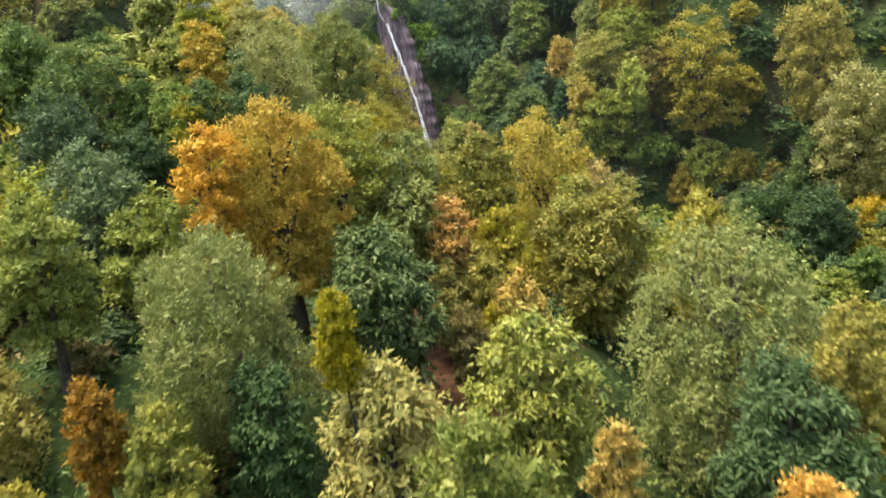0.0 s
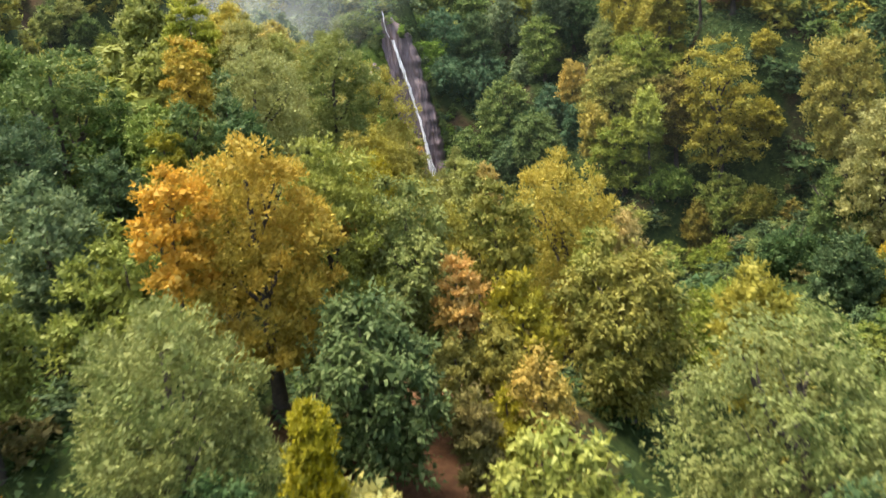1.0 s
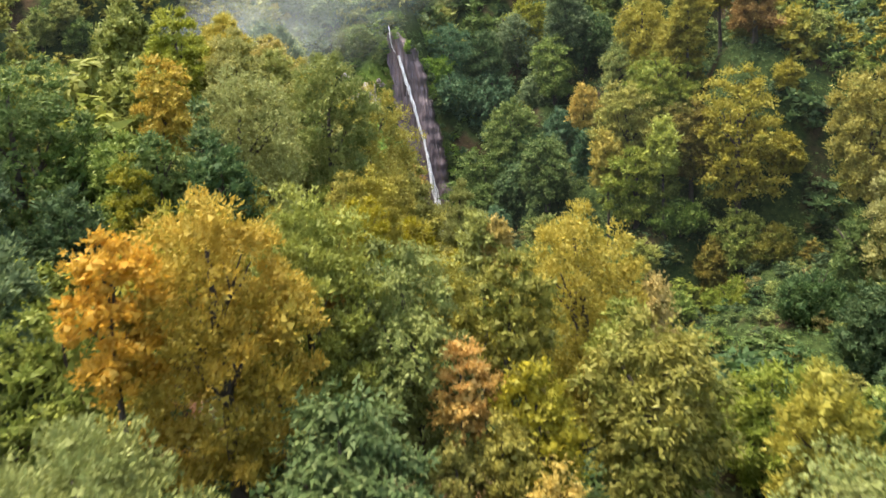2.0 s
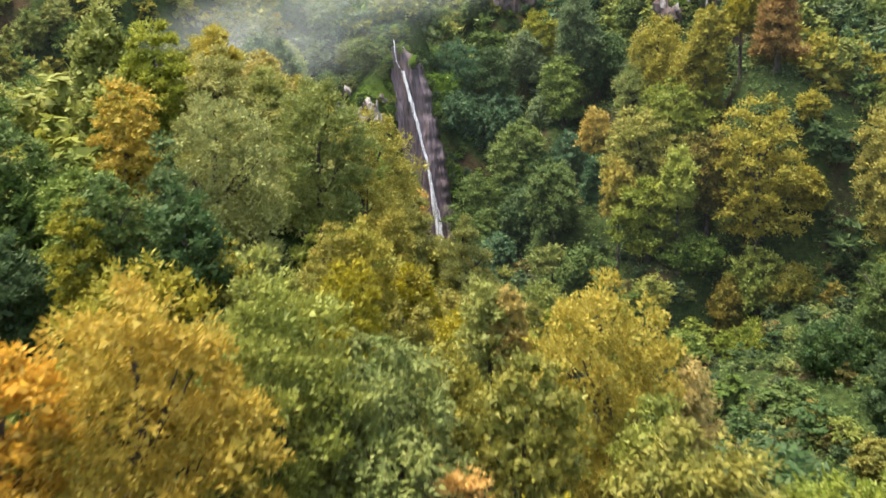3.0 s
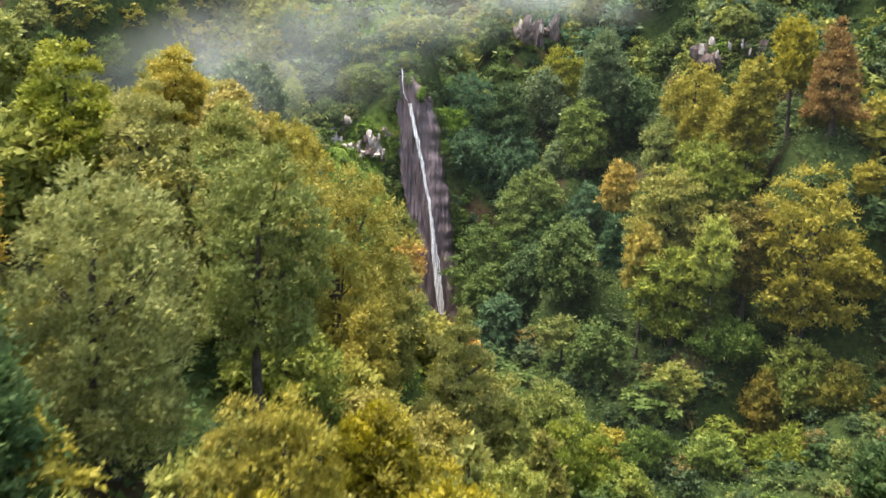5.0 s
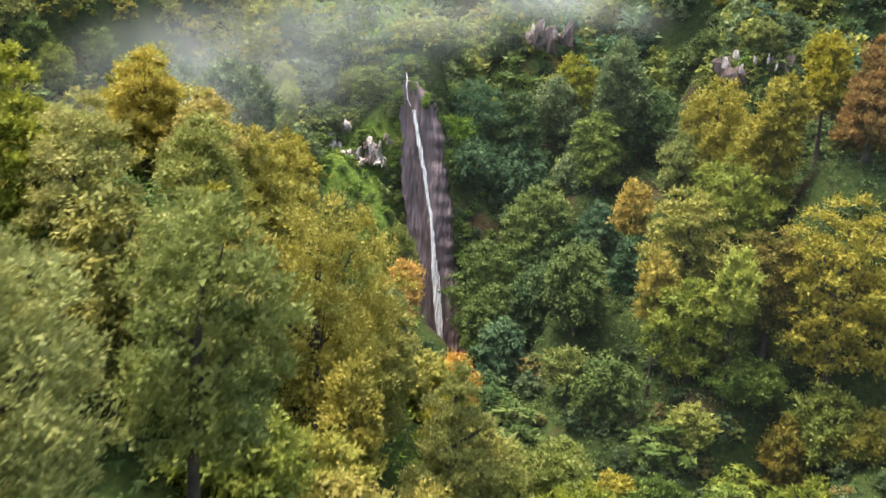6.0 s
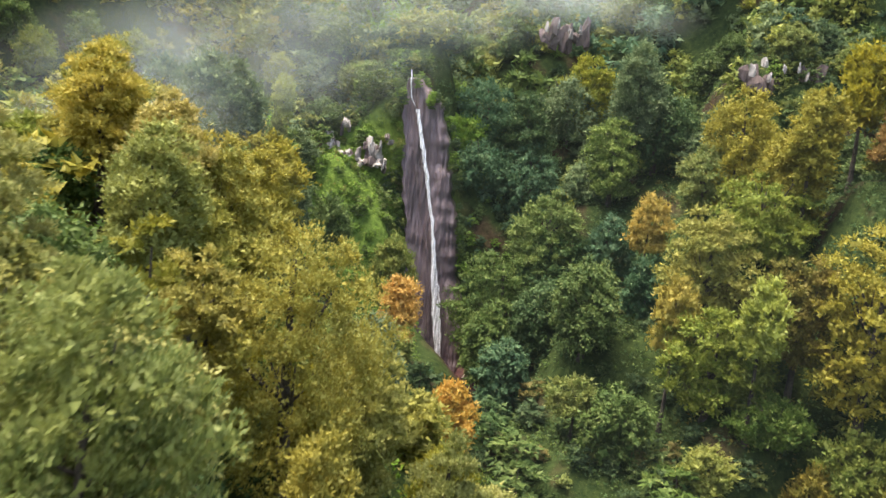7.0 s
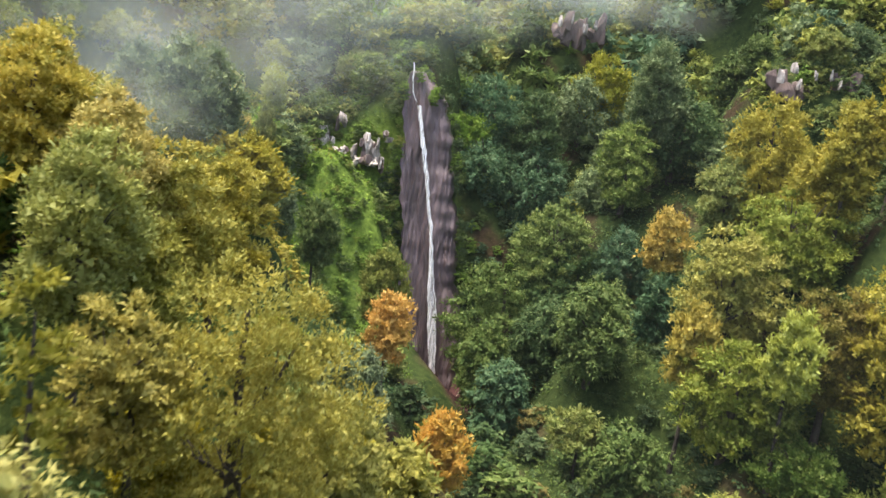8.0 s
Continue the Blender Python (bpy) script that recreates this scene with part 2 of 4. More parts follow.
def ground_at(x, y):
    x, y = np.asarray(x, dtype=float), np.asarray(y, dtype=float)
    d2 = (x[..., None] - SPOTS[:, 0]) ** 2 + (y[..., None] - SPOTS[:, 1]) ** 2
    w = 1.0 / (d2 + 16.0) ** 2.2
    return (w * SPOTS[:, 2]).sum(-1) / w.sum(-1) + 0.5 * np.sin(x * 0.31 + 0.7) * np.sin(y * 0.27)


def build_ground():
    near_x, near_y = np.arange(-120, 120.1, 1.5), np.arange(-60, 300.1, 1.5)
    xs = np.concatenate([np.linspace(-1800, -130, 24), near_x, np.linspace(130, 1800, 24)])
    ys = np.concatenate([np.linspace(-1800, -70, 24), near_y, np.linspace(310, 2200, 24)])
    gx, gy = np.meshgrid(xs, ys, indexing="ij")
    z = ground_at(gx, gy)
    me = mesh_from("ground", np.stack([gx, gy, z], -1).reshape(-1, 3), grid_faces(len(xs), len(ys)), GROUND, True)
    return tagged(new("ground", me), "steep forest floor of brown leaf litter and moss", "ground", kind="structure")


build_ground()


# ---- trees ----
# how a crown of each shape is made: lobes, their size, their flatness, how far their tips bow, how far leaves hang
HABIT = {"round": (46, 1.0, 0.85, 0.35, 0.1), "droop": (48, 1.0, 0.95, 0.9, 0.75), "cone": (44, 0.78, 0.7, 0.3, 0.0), "spread": (44, 1.0, 0.5, 0.4, 0.25), "open": (26, 0.8, 0.7, 0.3, 0.1)}


def crown_blades(shape, seed, count, leaf, tall=1.3, fine=1.0):
    """A crown of radius 1 and height 2 * tall, standing on z = 0: lobes on its outside, closed by broad inner sprays, tufts on each lobe, leaves in each tuft."""
    rng = np.random.default_rng(seed)
    ph = rng.uniform(0, 6.28, 4)
    lobes, big, flat, bow, hang = HABIT[shape]

    def outline(h):
        if shape == "cone":
            return 0.95 * (1 - h) ** 0.8 + 0.05
        if shape == "open":
            return np.sqrt(np.clip(1 - ((h - 0.55) / 0.47) ** 2, 0.02, 1))
        return np.where(h < 0.4, 0.6 + 0.4 * np.sqrt(h / 0.4), np.sqrt(np.clip(1 - ((h - 0.4) / 0.62) ** 2, 0.0, 1)))

    # lobes, kept apart from one another
    many = 400
    want = int(lobes * fine * min(max(tall, 0.9), 2.6) ** 0.8)
    big /= fine ** 0.5
    if count < 1500:
        want = 9 if count < 500 else 12
        big *= 1.55
    a, h = rng.uniform(0, 2 * math.pi, many), rng.uniform(0.0 if shape != "open" else 0.4, 1, many)
    bulge = 1 + 0.17 * np.sin(2 * a + ph[0] + 3 * h) + 0.14 * np.sin(3 * a + ph[1] - 5 * h)
    rr = outline(h) * bulge * np.where(rng.uniform(size=many) < 0.85, rng.uniform(0.6, 0.9, many), rng.uniform(0.2, 0.6, many))
    cand = np.stack([np.cos(a) * rr, np.sin(a) * rr, 0.16 + 1.56 * h * (1 + 0.06 * np.sin(2 * a + ph[2]))], -1)
    chosen = [int(np.argmax(cand[:, 2]))]
    dist = np.linalg.norm(cand - cand[chosen[0]], axis=1)
    while len(chosen) < want:
        k = int(np.argmax(dist * rng.uniform(0.7, 1.0, many)))
        chosen.append(k)
        dist = np.minimum(dist, np.linalg.norm(cand - cand[k], axis=1))
    lobe = cand[chosen] * np.array([1, 1, tall])
    size = (0.17 + 0.25 * rng.uniform(size=want) ** 1.5) * big
    widest = np.quantile(np.hypot(lobe[:, 0], lobe[:, 1]) + size, 0.93)
    lobe, size = lobe * np.array([1 / widest, 1 / widest, 1]), size / max(widest, 0.9)
    out = unit(lobe * np.array([1, 1, 0]) + rng.normal(size=(want, 3)) * np.array([0.12, 0.12, 0]))
    across = np.stack([-out[:, 1], out[:, 0], np.zeros(want)], -1)
    up = np.array([0, 0, 1.0])
    low = np.clip(1.2 - lobe[:, 2] / (1.3 * tall), 0.2, 1)

    def on_lobe(which, d, reach):
        """Places on the lobes, along d (outwards, across, up) from their middles, and the way that their surface faces there."""
        s = size[which] * reach
        drop = bow * low[which] * np.clip(d[:, 0] + 0.2, 0, 2) ** 2 * 0.6
        at = lobe[which] + out[which] * (d[:, 0] * s * 1.1)[:, None] + across[which] * (d[:, 1] * s)[:, None] + up * ((d[:, 2] * flat - drop) * s)[:, None]
        n = out[which] * d[:, :1] + across[which] * d[:, 1:2] + up * (d[:, 2:] / flat)
        return at, unit(n)

    def blades(p, along, turned, length, wide):
        """One pointed blade at each p, along a way and turned to face another."""
        normal = unit(turned - along * (turned * along).sum(-1, keepdims=True))
        side = np.cross(normal, along) * wide
        return np.stack([p - along * length * 0.45 - side * length, p - along * length * 0.35 + side * length * 1.12, p + along * length * 0.6], 1).reshape(-1, 3)

    # broad inner sprays that close each lobe and the middle of the crown
    broad = min(1.35 * leaf, 0.26)
    k = np.repeat(np.arange(want), 38 if count > 1500 else 14)
    d = unit(rng.normal(size=(len(k), 3)) + np.array([0.2, 0, 0.3]))
    inner, inner_face = on_lobe(k, d, rng.uniform(0.3, 0.72, len(k)))
    n_in = 0 if shape == "open" else int(min(3.5 / broad ** 2, 500)) if count > 1500 else 40
    h_in, t_in = rng.uniform(0.03, 0.88, n_in), rng.uniform(0, 2 * math.pi, n_in)
    r_in = outline(h_in) * rng.uniform(0.3, 0.58, n_in)
    middle = np.stack([np.cos(t_in) * r_in, np.sin(t_in) * r_in, (0.12 + 1.5 * h_in) * tall], -1)
    inner, inner_face = np.concatenate([inner, middle]), np.concatenate([inner_face, unit(middle * np.array([1, 1, 0])) + up * 0.4])
    m = len(inner)
    tangent = unit(np.cross(inner_face, rng.normal(size=(m, 3))))
    vs = [blades(inner, tangent, inner_face + rng.normal(size=(m, 3)) * 0.3, broad * rng.uniform(0.7, 1.2, (m, 1)), 0.5)]
    # tufts, thickest on the upper and outer side of each lobe
    tufts = 60 if count > 30000 else 34 if count > 6000 else 22 if count > 1500 else 13
    which = np.repeat(np.arange(want), tufts)
    d = unit(rng.normal(size=(len(which), 3)) + np.array([0.35, 0, 0.5]))
    tuft, face = on_lobe(which, d, np.where(rng.uniform(size=len(which)) < 0.3, rng.uniform(0.5, 0.75, len(which)), rng.uniform(0.8, 1.1, len(which))))
    way = unit(face * 0.75 + up * (0.55 - hang) + rng.normal(size=(len(which), 3)) * 0.22)
    # leaves in each tuft: a small plume whose leaves turn their faces outwards and to the sky
    each = max(count // len(tuft), 3)
    w2 = np.repeat(np.arange(len(tuft)), each)
    n = len(w2)
    ring = rng.normal(size=(n, 3))
    ring = unit(ring - way[w2] * (ring * way[w2]).sum(-1, keepdims=True))
    plume = min(1.3 * leaf, 0.2)
    p = tuft[w2] + way[w2] * (rng.uniform(-0.9, 0.9, n) * plume)[:, None] + ring * (rng.uniform(0.1, 1.0, n) * plume * 0.8)[:, None]
    along = unit(way[w2] + ring * 0.45 + rng.normal(size=(n, 3)) * 0.3 - up * hang * 0.5)
    turned = face[w2] * 0.8 + ring * 0.35 + up * 0.35 + rng.normal(size=(n, 3)) * 0.3
    vs.append(blades(p, along, turned, leaf * rng.uniform(0.6, 1.35, (n, 1)), 0.27))
    verts = np.concatenate(vs)
    return verts, np.arange(len(verts)).reshape(-1, 3)


def tube(path, radii, sides):
    path, radii = np.asarray(path, float), np.asarray(radii, float)
    t = unit(np.gradient(path, axis=0))
    u = unit(np.cross(t, np.array([0.3, 0.9, 0.2])))
    v = np.cross(t, u)
    ang = np.linspace(0, 2 * math.pi, sides, endpoint=False)
    ring = path[:, None] + radii[:, None, None] * (np.cos(ang)[None, :, None] * u[:, None] + np.sin(ang)[None, :, None] * v[:, None])
    i, j = np.meshgrid(np.arange(len(path) - 1), np.arange(sides), indexing="ij")
    i, j = i.ravel(), j.ravel()
    k = (j + 1) % sides
    return ring.reshape(-1, 3), np.stack([i * sides + j, i * sides + k, (i + 1) * sides + k, (i + 1) * sides + j], -1)


def trunk_mesh(seed):
    """A trunk of height 1."""
    rng = np.random.default_rng(seed)
    s = np.linspace(0, 1, 7)
    bend = rng.uniform(-0.05, 0.05, 2)
    path = np.stack([bend[0] * np.sin(s * 3), bend[1] * np.sin(s * 2.5), -0.06 + s * 0.96], -1)
    v, f = tube(path, 0.032 * (1 - 0.8 * s) * (1 + 0.5 * np.exp(-s * 14)), 7)
    return mesh_from("trunk", v, f, None, True)


def limb_mesh(seed):
    """A limb that leaves the trunk at the origin along x and rises, 1 long, with two side shoots."""
    rng = np.random.default_rng(seed)
    vs, fs, base = [], [], 0
    for start, turn, length, thick in ((0.0, 0.0, 1.0, 0.05), (0.35, 0.8, 0.55, 0.028), (0.5, -0.7, 0.5, 0.026)):
        s = np.linspace(0, 1, 6)
        turn += rng.uniform(-0.2, 0.2)
        ox, oz = start * 0.75, 0.9 * start ** 1.2
        path = np.stack([ox + math.cos(turn) * length * 0.75 * s, math.sin(turn) * length * 0.75 * s, oz + length * 0.9 * s ** 1.2 + 0.03 * np.sin(s * 9)], -1)
        v, f = tube(path, thick * (1 - 0.85 * s), 5)
        vs.append(v), fs.append(f + base)
        base += len(v)
    return mesh_from("limb", np.concatenate(vs), np.concatenate(fs), None, True)


# leaves in a crown, length of a leaf as a share of the crown's radius
DETAIL = {"far": (4200, 0.135), "rough": (2800, 0.15), "scrub": (600, 0.25), "coarse": (300, 0.34)}
CROWNS, ROUGH, seed_count = {}, {}, 100
for detail, (count, leaf) in DETAIL.items():
    for shape in ("round", "droop", "cone", "spread", "open"):
        CROWNS[shape, detail] = []
        for variant in range(4):
            seed_count += 1
            blades = crown_blades(shape, seed_count, count, leaf)
            CROWNS[shape, detail].append(mesh_from("crown", *blades))
            if detail in ("coarse", "scrub", "rough"):
                ROUGH.setdefault((shape, detail), []).append(blades)
# near crowns are grown one by one: length of a leaf in metres, leaves to a square metre of the crown's radius
OWN = {"fine": (0.18, 2400, 36000), "near": (0.26, 1150, 15000), "close": (0.27, 800, 8000), "middle": (0.42, 360, 7000)}
TRUNKS = [trunk_mesh(k) for k in range(5)]
BOUGHS = [limb_mesh(k + 20) for k in range(5)]

WORDS = {"sage": "pale grey-green", "sage_olive": "greyish olive", "sage_tan": "grey-tan", "olive_light": "light olive", "olive_green": "olive green", "olive": "olive",
         "brown_olive": "brownish olive", "pale_olive": "pale olive", "green_light": "light green", "green": "green", "dark_green": "dark green", "blue_green": "dark haze-blue green",
         "grey_green": "grey-green", "bright_green": "bright green", "yellow_green": "yellow-green", "yellow_olive": "yellowing olive", "yellow": "golden yellow", "pale_yellow": "pale yellow",
         "gold": "golden orange", "orange": "bright orange", "orange_tan": "orange-tan", "peach": "peach-orange", "rust": "rust-brown", "tan": "pale tan", "tan_olive": "tan and olive"}
SHAPES = {"round": "rounded bushy", "droop": "drooping dense", "cone": "narrow pointed", "spread": "layered spreading", "open": "thin open"}
PLACED = []


def tree(x, y, top, radius, colour, shape="round", detail="", foot=None, kind_name="tree", group=""):
    """One tree: its crown's top stands at the height top; it grows from the ground below."""
    rng = random.Random(int(x * 131 + y * 17))
    g = float(ground_at(x, y)) if foot is None else foot
    height = max(top - g, radius * 1.3)
    g = top - height
    tall = 2.4 if shape == "open" else 2.9 if shape == "spread" else 3.3
    crown_h = min(height * 0.95, 4.6 * radius) if radius < 1.5 else min(height * 0.97, max(radius * 2.0, height * 0.5, min(height * (0.7 if shape == "open" else 0.93), radius * tall)))
    if not detail:
        close = y < 75 or y < 136 and -28 < x < 6 and radius > 2.2
        detail = "near" if close else "middle" if y < 135 or radius > 3.4 else "far"
    base = new(kind_name, None)
    base.location = (x, y, g)
    base.rotation_euler = (0, 0, rng.uniform(0, 6.28))
    if detail in OWN:
        leaf, share, most = OWN[detail]
        leaf *= min(max(radius / 2.4, 0.65), 1.0)
        grown = mesh_from("crown", *crown_blades(shape, 1000 + abs(int(x * 131 + y * 17)), int(min(share * max(radius, 1.6) ** 2, most)), leaf / radius, crown_h / (2 * radius), min(max(radius / 2.8, 0.8), 1.7)))
    else:
        grown = rng.choice(CROWNS[shape, detail])
    crown = new("crown", grown)
    crown.parent = base
    crown.location = (0, 0, height - crown_h)
    crown.scale = (radius, radius, radius if detail in OWN else crown_h / 2.6)
    trunk = new("trunk", rng.choice(TRUNKS))
    trunk.parent = base
    thick = 0.9 * min(height, 3.0 * radius + 2.0)
    trunk.scale = (thick, thick, height * 0.9)
    parts = [(crown, LEAF[colour]), (trunk, BARK)]
    if detail in ("fine", "near", "middle") and radius > 1.7:
        for k in range(4):
            limb = new("limb", rng.choice(BOUGHS))
            limb.parent = base
            limb.location = (0, 0, height - crown_h * rng.uniform(0.45, 0.75))
            limb.rotation_euler = (0, rng.uniform(-0.3, 0.2), k * 1.57 + rng.uniform(-0.5, 0.5))
            limb.scale = (radius * 0.7,) * 3
            parts.append((limb, BARK))
    for ob, mat in parts:
        if not ob.data.materials:
            ob.data.materials.append(mat)
        ob.material_slots[0].link = "OBJECT"
        ob.material_slots[0].material = mat
    word = "shrub" if kind_name == "shrub" else "tree"
    tagged(base, f"{SHAPES[shape]} {WORDS[colour]} autumn {word} on the slope", word, group)
    PLACED.append((x, y, radius))
    return base


tree(-1.0, 25.5, 33.9, 2.4, "sage", "round")
tree(-3.9, 31.3, 34.3, 2.8, "pale_olive", "droop")
tree(1.4, 34.4, 34.1, 2.8, "olive_light", "droop")
tree(10.6, 39.6, 35.8, 5.4, "sage", "droop", "fine")
tree(11.3, 46.1, 35.2, 2.2, "yellow", "round")
tree(-11.1, 37.6, 38.3, 4.5, "sage", "round", "fine")
# two dark crowns added to stand for the shaded lower sides of the sage trees
tree(-8.7, 33.5, 33.9, 2.0, "dark_green", "droop")
tree(10.8, 32.6, 31.6, 3.5, "dark_green", "droop")
tree(-6.5, 50.5, 41.9, 3.1, "olive_light", "round", "fine")
tree(-3.5, 50.9, 40.0, 3.2, "olive_green", "droop", "fine")
# darker crown added in place of the shaded lower half of the olive tree
tree(-5.0, 43.6, 36.3, 3.3, "green", "droop")
tree(-9.3, 46.3, 43.2, 3.6, "gold", "round", "fine")
tree(-11.8, 43.9, 42.0, 1.8, "orange", "round")
tree(-5.2, 31.4, 36.7, 0.9, "yellow_olive", "round")
tree(-12.3, 31.9, 33.2, 1.9, "yellow_green", "round")
tree(-14.4, 31.5, 34.6, 1.1, "rust", "round")
tree(-20.1, 42.3, 40.2, 2.7, "olive_green", "spread")
tree(-15.1, 26.5, 33.2, 1.0, "yellow", "round")
tree(13.5, 33.8, 33.1, 1.7, "yellow", "round")
tree(9.8, 27.5, 29.7, 1.7, "orange", "round")
tree(3.5, 27.5, 32.2, 1.0, "gold", "round")
tree(4.8, 63.2, 39.0, 4.5, "tan", "round", "fine")
tree(7.0, 53.8, 35.3, 3.7, "olive", "droop")
tree(-1.1, 48.9, 36.2, 1.6, "peach", "spread")
tree(-1.7, 47.2, 33.0, 1.6, "olive", "round")
tree(0.3, 47.6, 33.6, 1.5, "yellow", "round")
tree(0.4, 44.4, 31.2, 1.2, "yellow_olive", "round")
tree(1.5, 48.9, 35.1, 1.9, "yellow", "round")
tree(1.9, 44.7, 32.7, 1.5, "gold", "droop")
tree(-0.9, 42.5, 32.1, 1.1, "brown_olive", "round")
tree(-20.4, 70.5, 43.5, 3.1, "green_light", "spread")
tree(-23.4, 71.5, 43.6, 3.1, "green", "spread")
tree(-25.9, 61.8, 44.3, 3.6, "dark_green", "round")
tree(-20.4, 51.5, 41.5, 3.1, "grey_green", "round")
# dark crown added where there is only a shadow between the trees
tree(-21.4, 64.1, 41.0, 2.3, "dark_green", "round")
tree(-26.8, 71.4, 48.4, 4.9, "green", "spread")
tree(-33.8, 77.2, 49.4, 4.5, "green", "round")
tree(-18.1, 72.0, 47.3, 2.0, "gold", "spread")
tree(-14.1, 75.0, 46.3, 4.1, "sage_olive", "round", "fine")
tree(-9.4, 80.5, 47.1, 3.1, "olive_green", "round", "fine")
tree(-14.3, 66.1, 44.8, 2.2, "green", "cone")
tree(-16.7, 64.9, 43.4, 1.9, "green", "round")
tree(-13.2, 64.0, 43.0, 2.1, "dark_green", "round")
tree(-11.9, 64.9, 40.5, 1.8, "yellow", "spread")
tree(-17.5, 62.7, 42.7, 1.4, "olive", "spread")
tree(-9.0, 59.0, 41.0, 2.5, "sage_olive", "cone", "fine")
tree(-5.9, 62.8, 39.6, 1.7, "yellow_olive", "round", "fine")
tree(-7.3, 67.7, 40.2, 1.5, "yellow_olive", "round", "fine")
tree(-4.3, 72.0, 35.2, 2.1, "olive", "round")
tree(-4.5, 60.8, 36.6, 1.6, "green_light", "cone")
tree(-5.2, 84.2, 34.1, 2.4, "yellow_olive", "round")
tree(-6.3, 52.3, 38.6, 0.5, "peach", "cone")
tree(8.7, 62.8, 34.4, 1.6, "orange_tan", "round")
tree(-0.2, 62.7, 38.4, 1.5, "sage_olive", "round")
tree(0.9, 62.4, 38.0, 0.9, "orange_tan", "round")
tree(-1.1, 104.8, 34.7, 3.7, "sage_tan", "cone", "fine")
tree(-6.9, 113.7, 36.2, 3.5, "tan_olive", "round")
tree(-9.2, 109.2, 33.7, 2.4, "yellow_olive", "round")
tree(-5.9, 67.9, 40.4, 1.9, "yellow_olive", "round", "fine")
tree(-4.5, 84.2, 33.9, 2.5, "yellow_olive", "round")
tree(-0.3, 82.0, 33.3, 2.0, "sage_olive", "cone")
tree(2.3, 105.2, 29.1, 2.5, "sage_olive", "cone")
tree(4.4, 99.0, 27.4, 2.1, "olive", "cone")
tree(-23.0, 93.5, 51.2, 3.2, "olive_light", "spread")
tree(-28.1, 96.3, 52.6, 2.6, "olive_light", "round")
tree(-26.6, 122.6, 51.3, 3.3, "tan", "round")
tree(-19.1, 111.5, 47.6, 3.1, "sage_olive", "round")
tree(-26.5, 122.9, 51.9, 4.0, "tan_olive", "spread")
tree(-26.2, 146.9, 50.8, 3.8, "grey_green", "round")
tree(-18.3, 91.4, 49.2, 2.8, "tan_olive", "spread", "fine")
tree(-15.4, 87.4, 46.1, 2.9, "olive", "droop")
tree(1.0, 50.9, 39.0, 1.9, "olive", "round")
tree(-1.7, 58.8, 36.9, 1.7, "yellow_olive", "round")
tree(6.3, 58.9, 34.6, 1.9, "olive_light", "round")
tree(-8.4, 50.6, 40.7, 1.2, "olive_light", "cone")
tree(-17.8, 119.6, 46.6, 3.3, "pale_olive", "round")
tree(-9.8, 106.4, 44.5, 5.1, "pale_olive", "round", "fine")
tree(-6.9, 99.1, 35.7, 2.3, "yellow_olive", "round")
tree(-8.8, 161.3, 28.9, 2.7, "orange", "spread")
tree(-2.0, 155.5, 19.7, 3.0, "peach", "spread")
tree(-13.6, 95.7, 45.2, 1.4, "olive", "spread")
tree(-14.1, 104.2, 42.2, 2.6, "yellow_olive", "spread")
tree(-18.1, 115.6, 44.3, 3.3, "tan_olive", "spread")
tree(-18.0, 127.9, 45.6, 4.0, "yellow_olive", "spread")
tree(-20.4, 117.6, 49.1, 3.3, "tan", "spread")
tree(-25.2, 118.5, 51.6, 3.0, "tan", "spread")
tree(-25.8, 147.0, 51.6, 4.1, "grey_green", "round")
tree(-36.0, 161.7, 50.3, 3.5, "grey_green", "round")
tree(-28.6, 170.9, 43.7, 1.8, "tan", "open")
tree(-29.0, 189.0, 48.5, 1.9, "pale_yellow", "round")
tree(-31.0, 181.0, 43.2, 2.0, "sage", "open")
tree(-28.2, 182.8, 43.8, 1.7, "sage", "open")
tree(-19.0, 173.2, 35.1, 2.5, "green", "round")
tree(-22.1, 166.1, 38.4, 2.3, "grey_green", "round")
tree(-10.6, 169.4, 31.9, 2.9, "sage", "round")
tree(-8.3, 133.3, 32.0, 2.6, "grey_green", "droop")
tree(-7.0, 171.4, 15.3, 2.9, "blue_green", "round")
tree(-10.1, 179.3, 17.1, 2.7, "olive_green", "round")
tree(-1.4, 217.6, 40.5, 7.4, "blue_green", "droop")
tree(6.4, 215.6, 40.8, 7.3, "blue_green", "droop")
tree(-1.9, 222.3, 50.8, 6.7, "blue_green", "round")
tree(5.3, 218.6, 49.2, 5.2, "dark_green", "round")
tree(12.4, 224.3, 51.7, 6.7, "grey_green", "droop")
tree(15.5, 226.7, 56.1, 5.4, "yellow_green", "round")
tree(20.8, 206.3, 58.4, 4.7, "grey_green", "round")
tree(24.9, 208.1, 52.3, 6.4, "dark_green", "droop")
tree(-9.0, 224.4, 49.0, 5.0, "bright_green", "round")
tree(-5.3, 219.0, 43.4, 4.0, "bright_green", "round")
tree(17.9, 202.6, 46.7, 5.2, "green_light", "spread")
tree(16.2, 207.6, 39.1, 5.3, "grey_green", "droop")
tree(9.1, 193.7, 36.5, 5.5, "green_light", "spread")
tree(2.8, 190.7, 28.2, 7.7, "green", "spread")
tree(1.6, 181.9, 21.7, 3.8, "green", "droop")
tree(20.9, 181.5, 38.3, 2.8, "orange_tan", "spread")
tree(25.3, 167.7, 39.4, 5.5, "tan_olive", "spread")
tree(33.5, 171.9, 38.1, 3.9, "olive_green", "spread")
tree(21.3, 162.6, 31.9, 2.7, "tan", "round")
tree(28.5, 154.4, 34.2, 2.9, "pale_yellow", "round")
tree(33.3, 158.2, 36.3, 4.5, "brown_olive", "spread")
tree(25.1, 158.7, 30.0, 5.6, "olive_green", "spread")
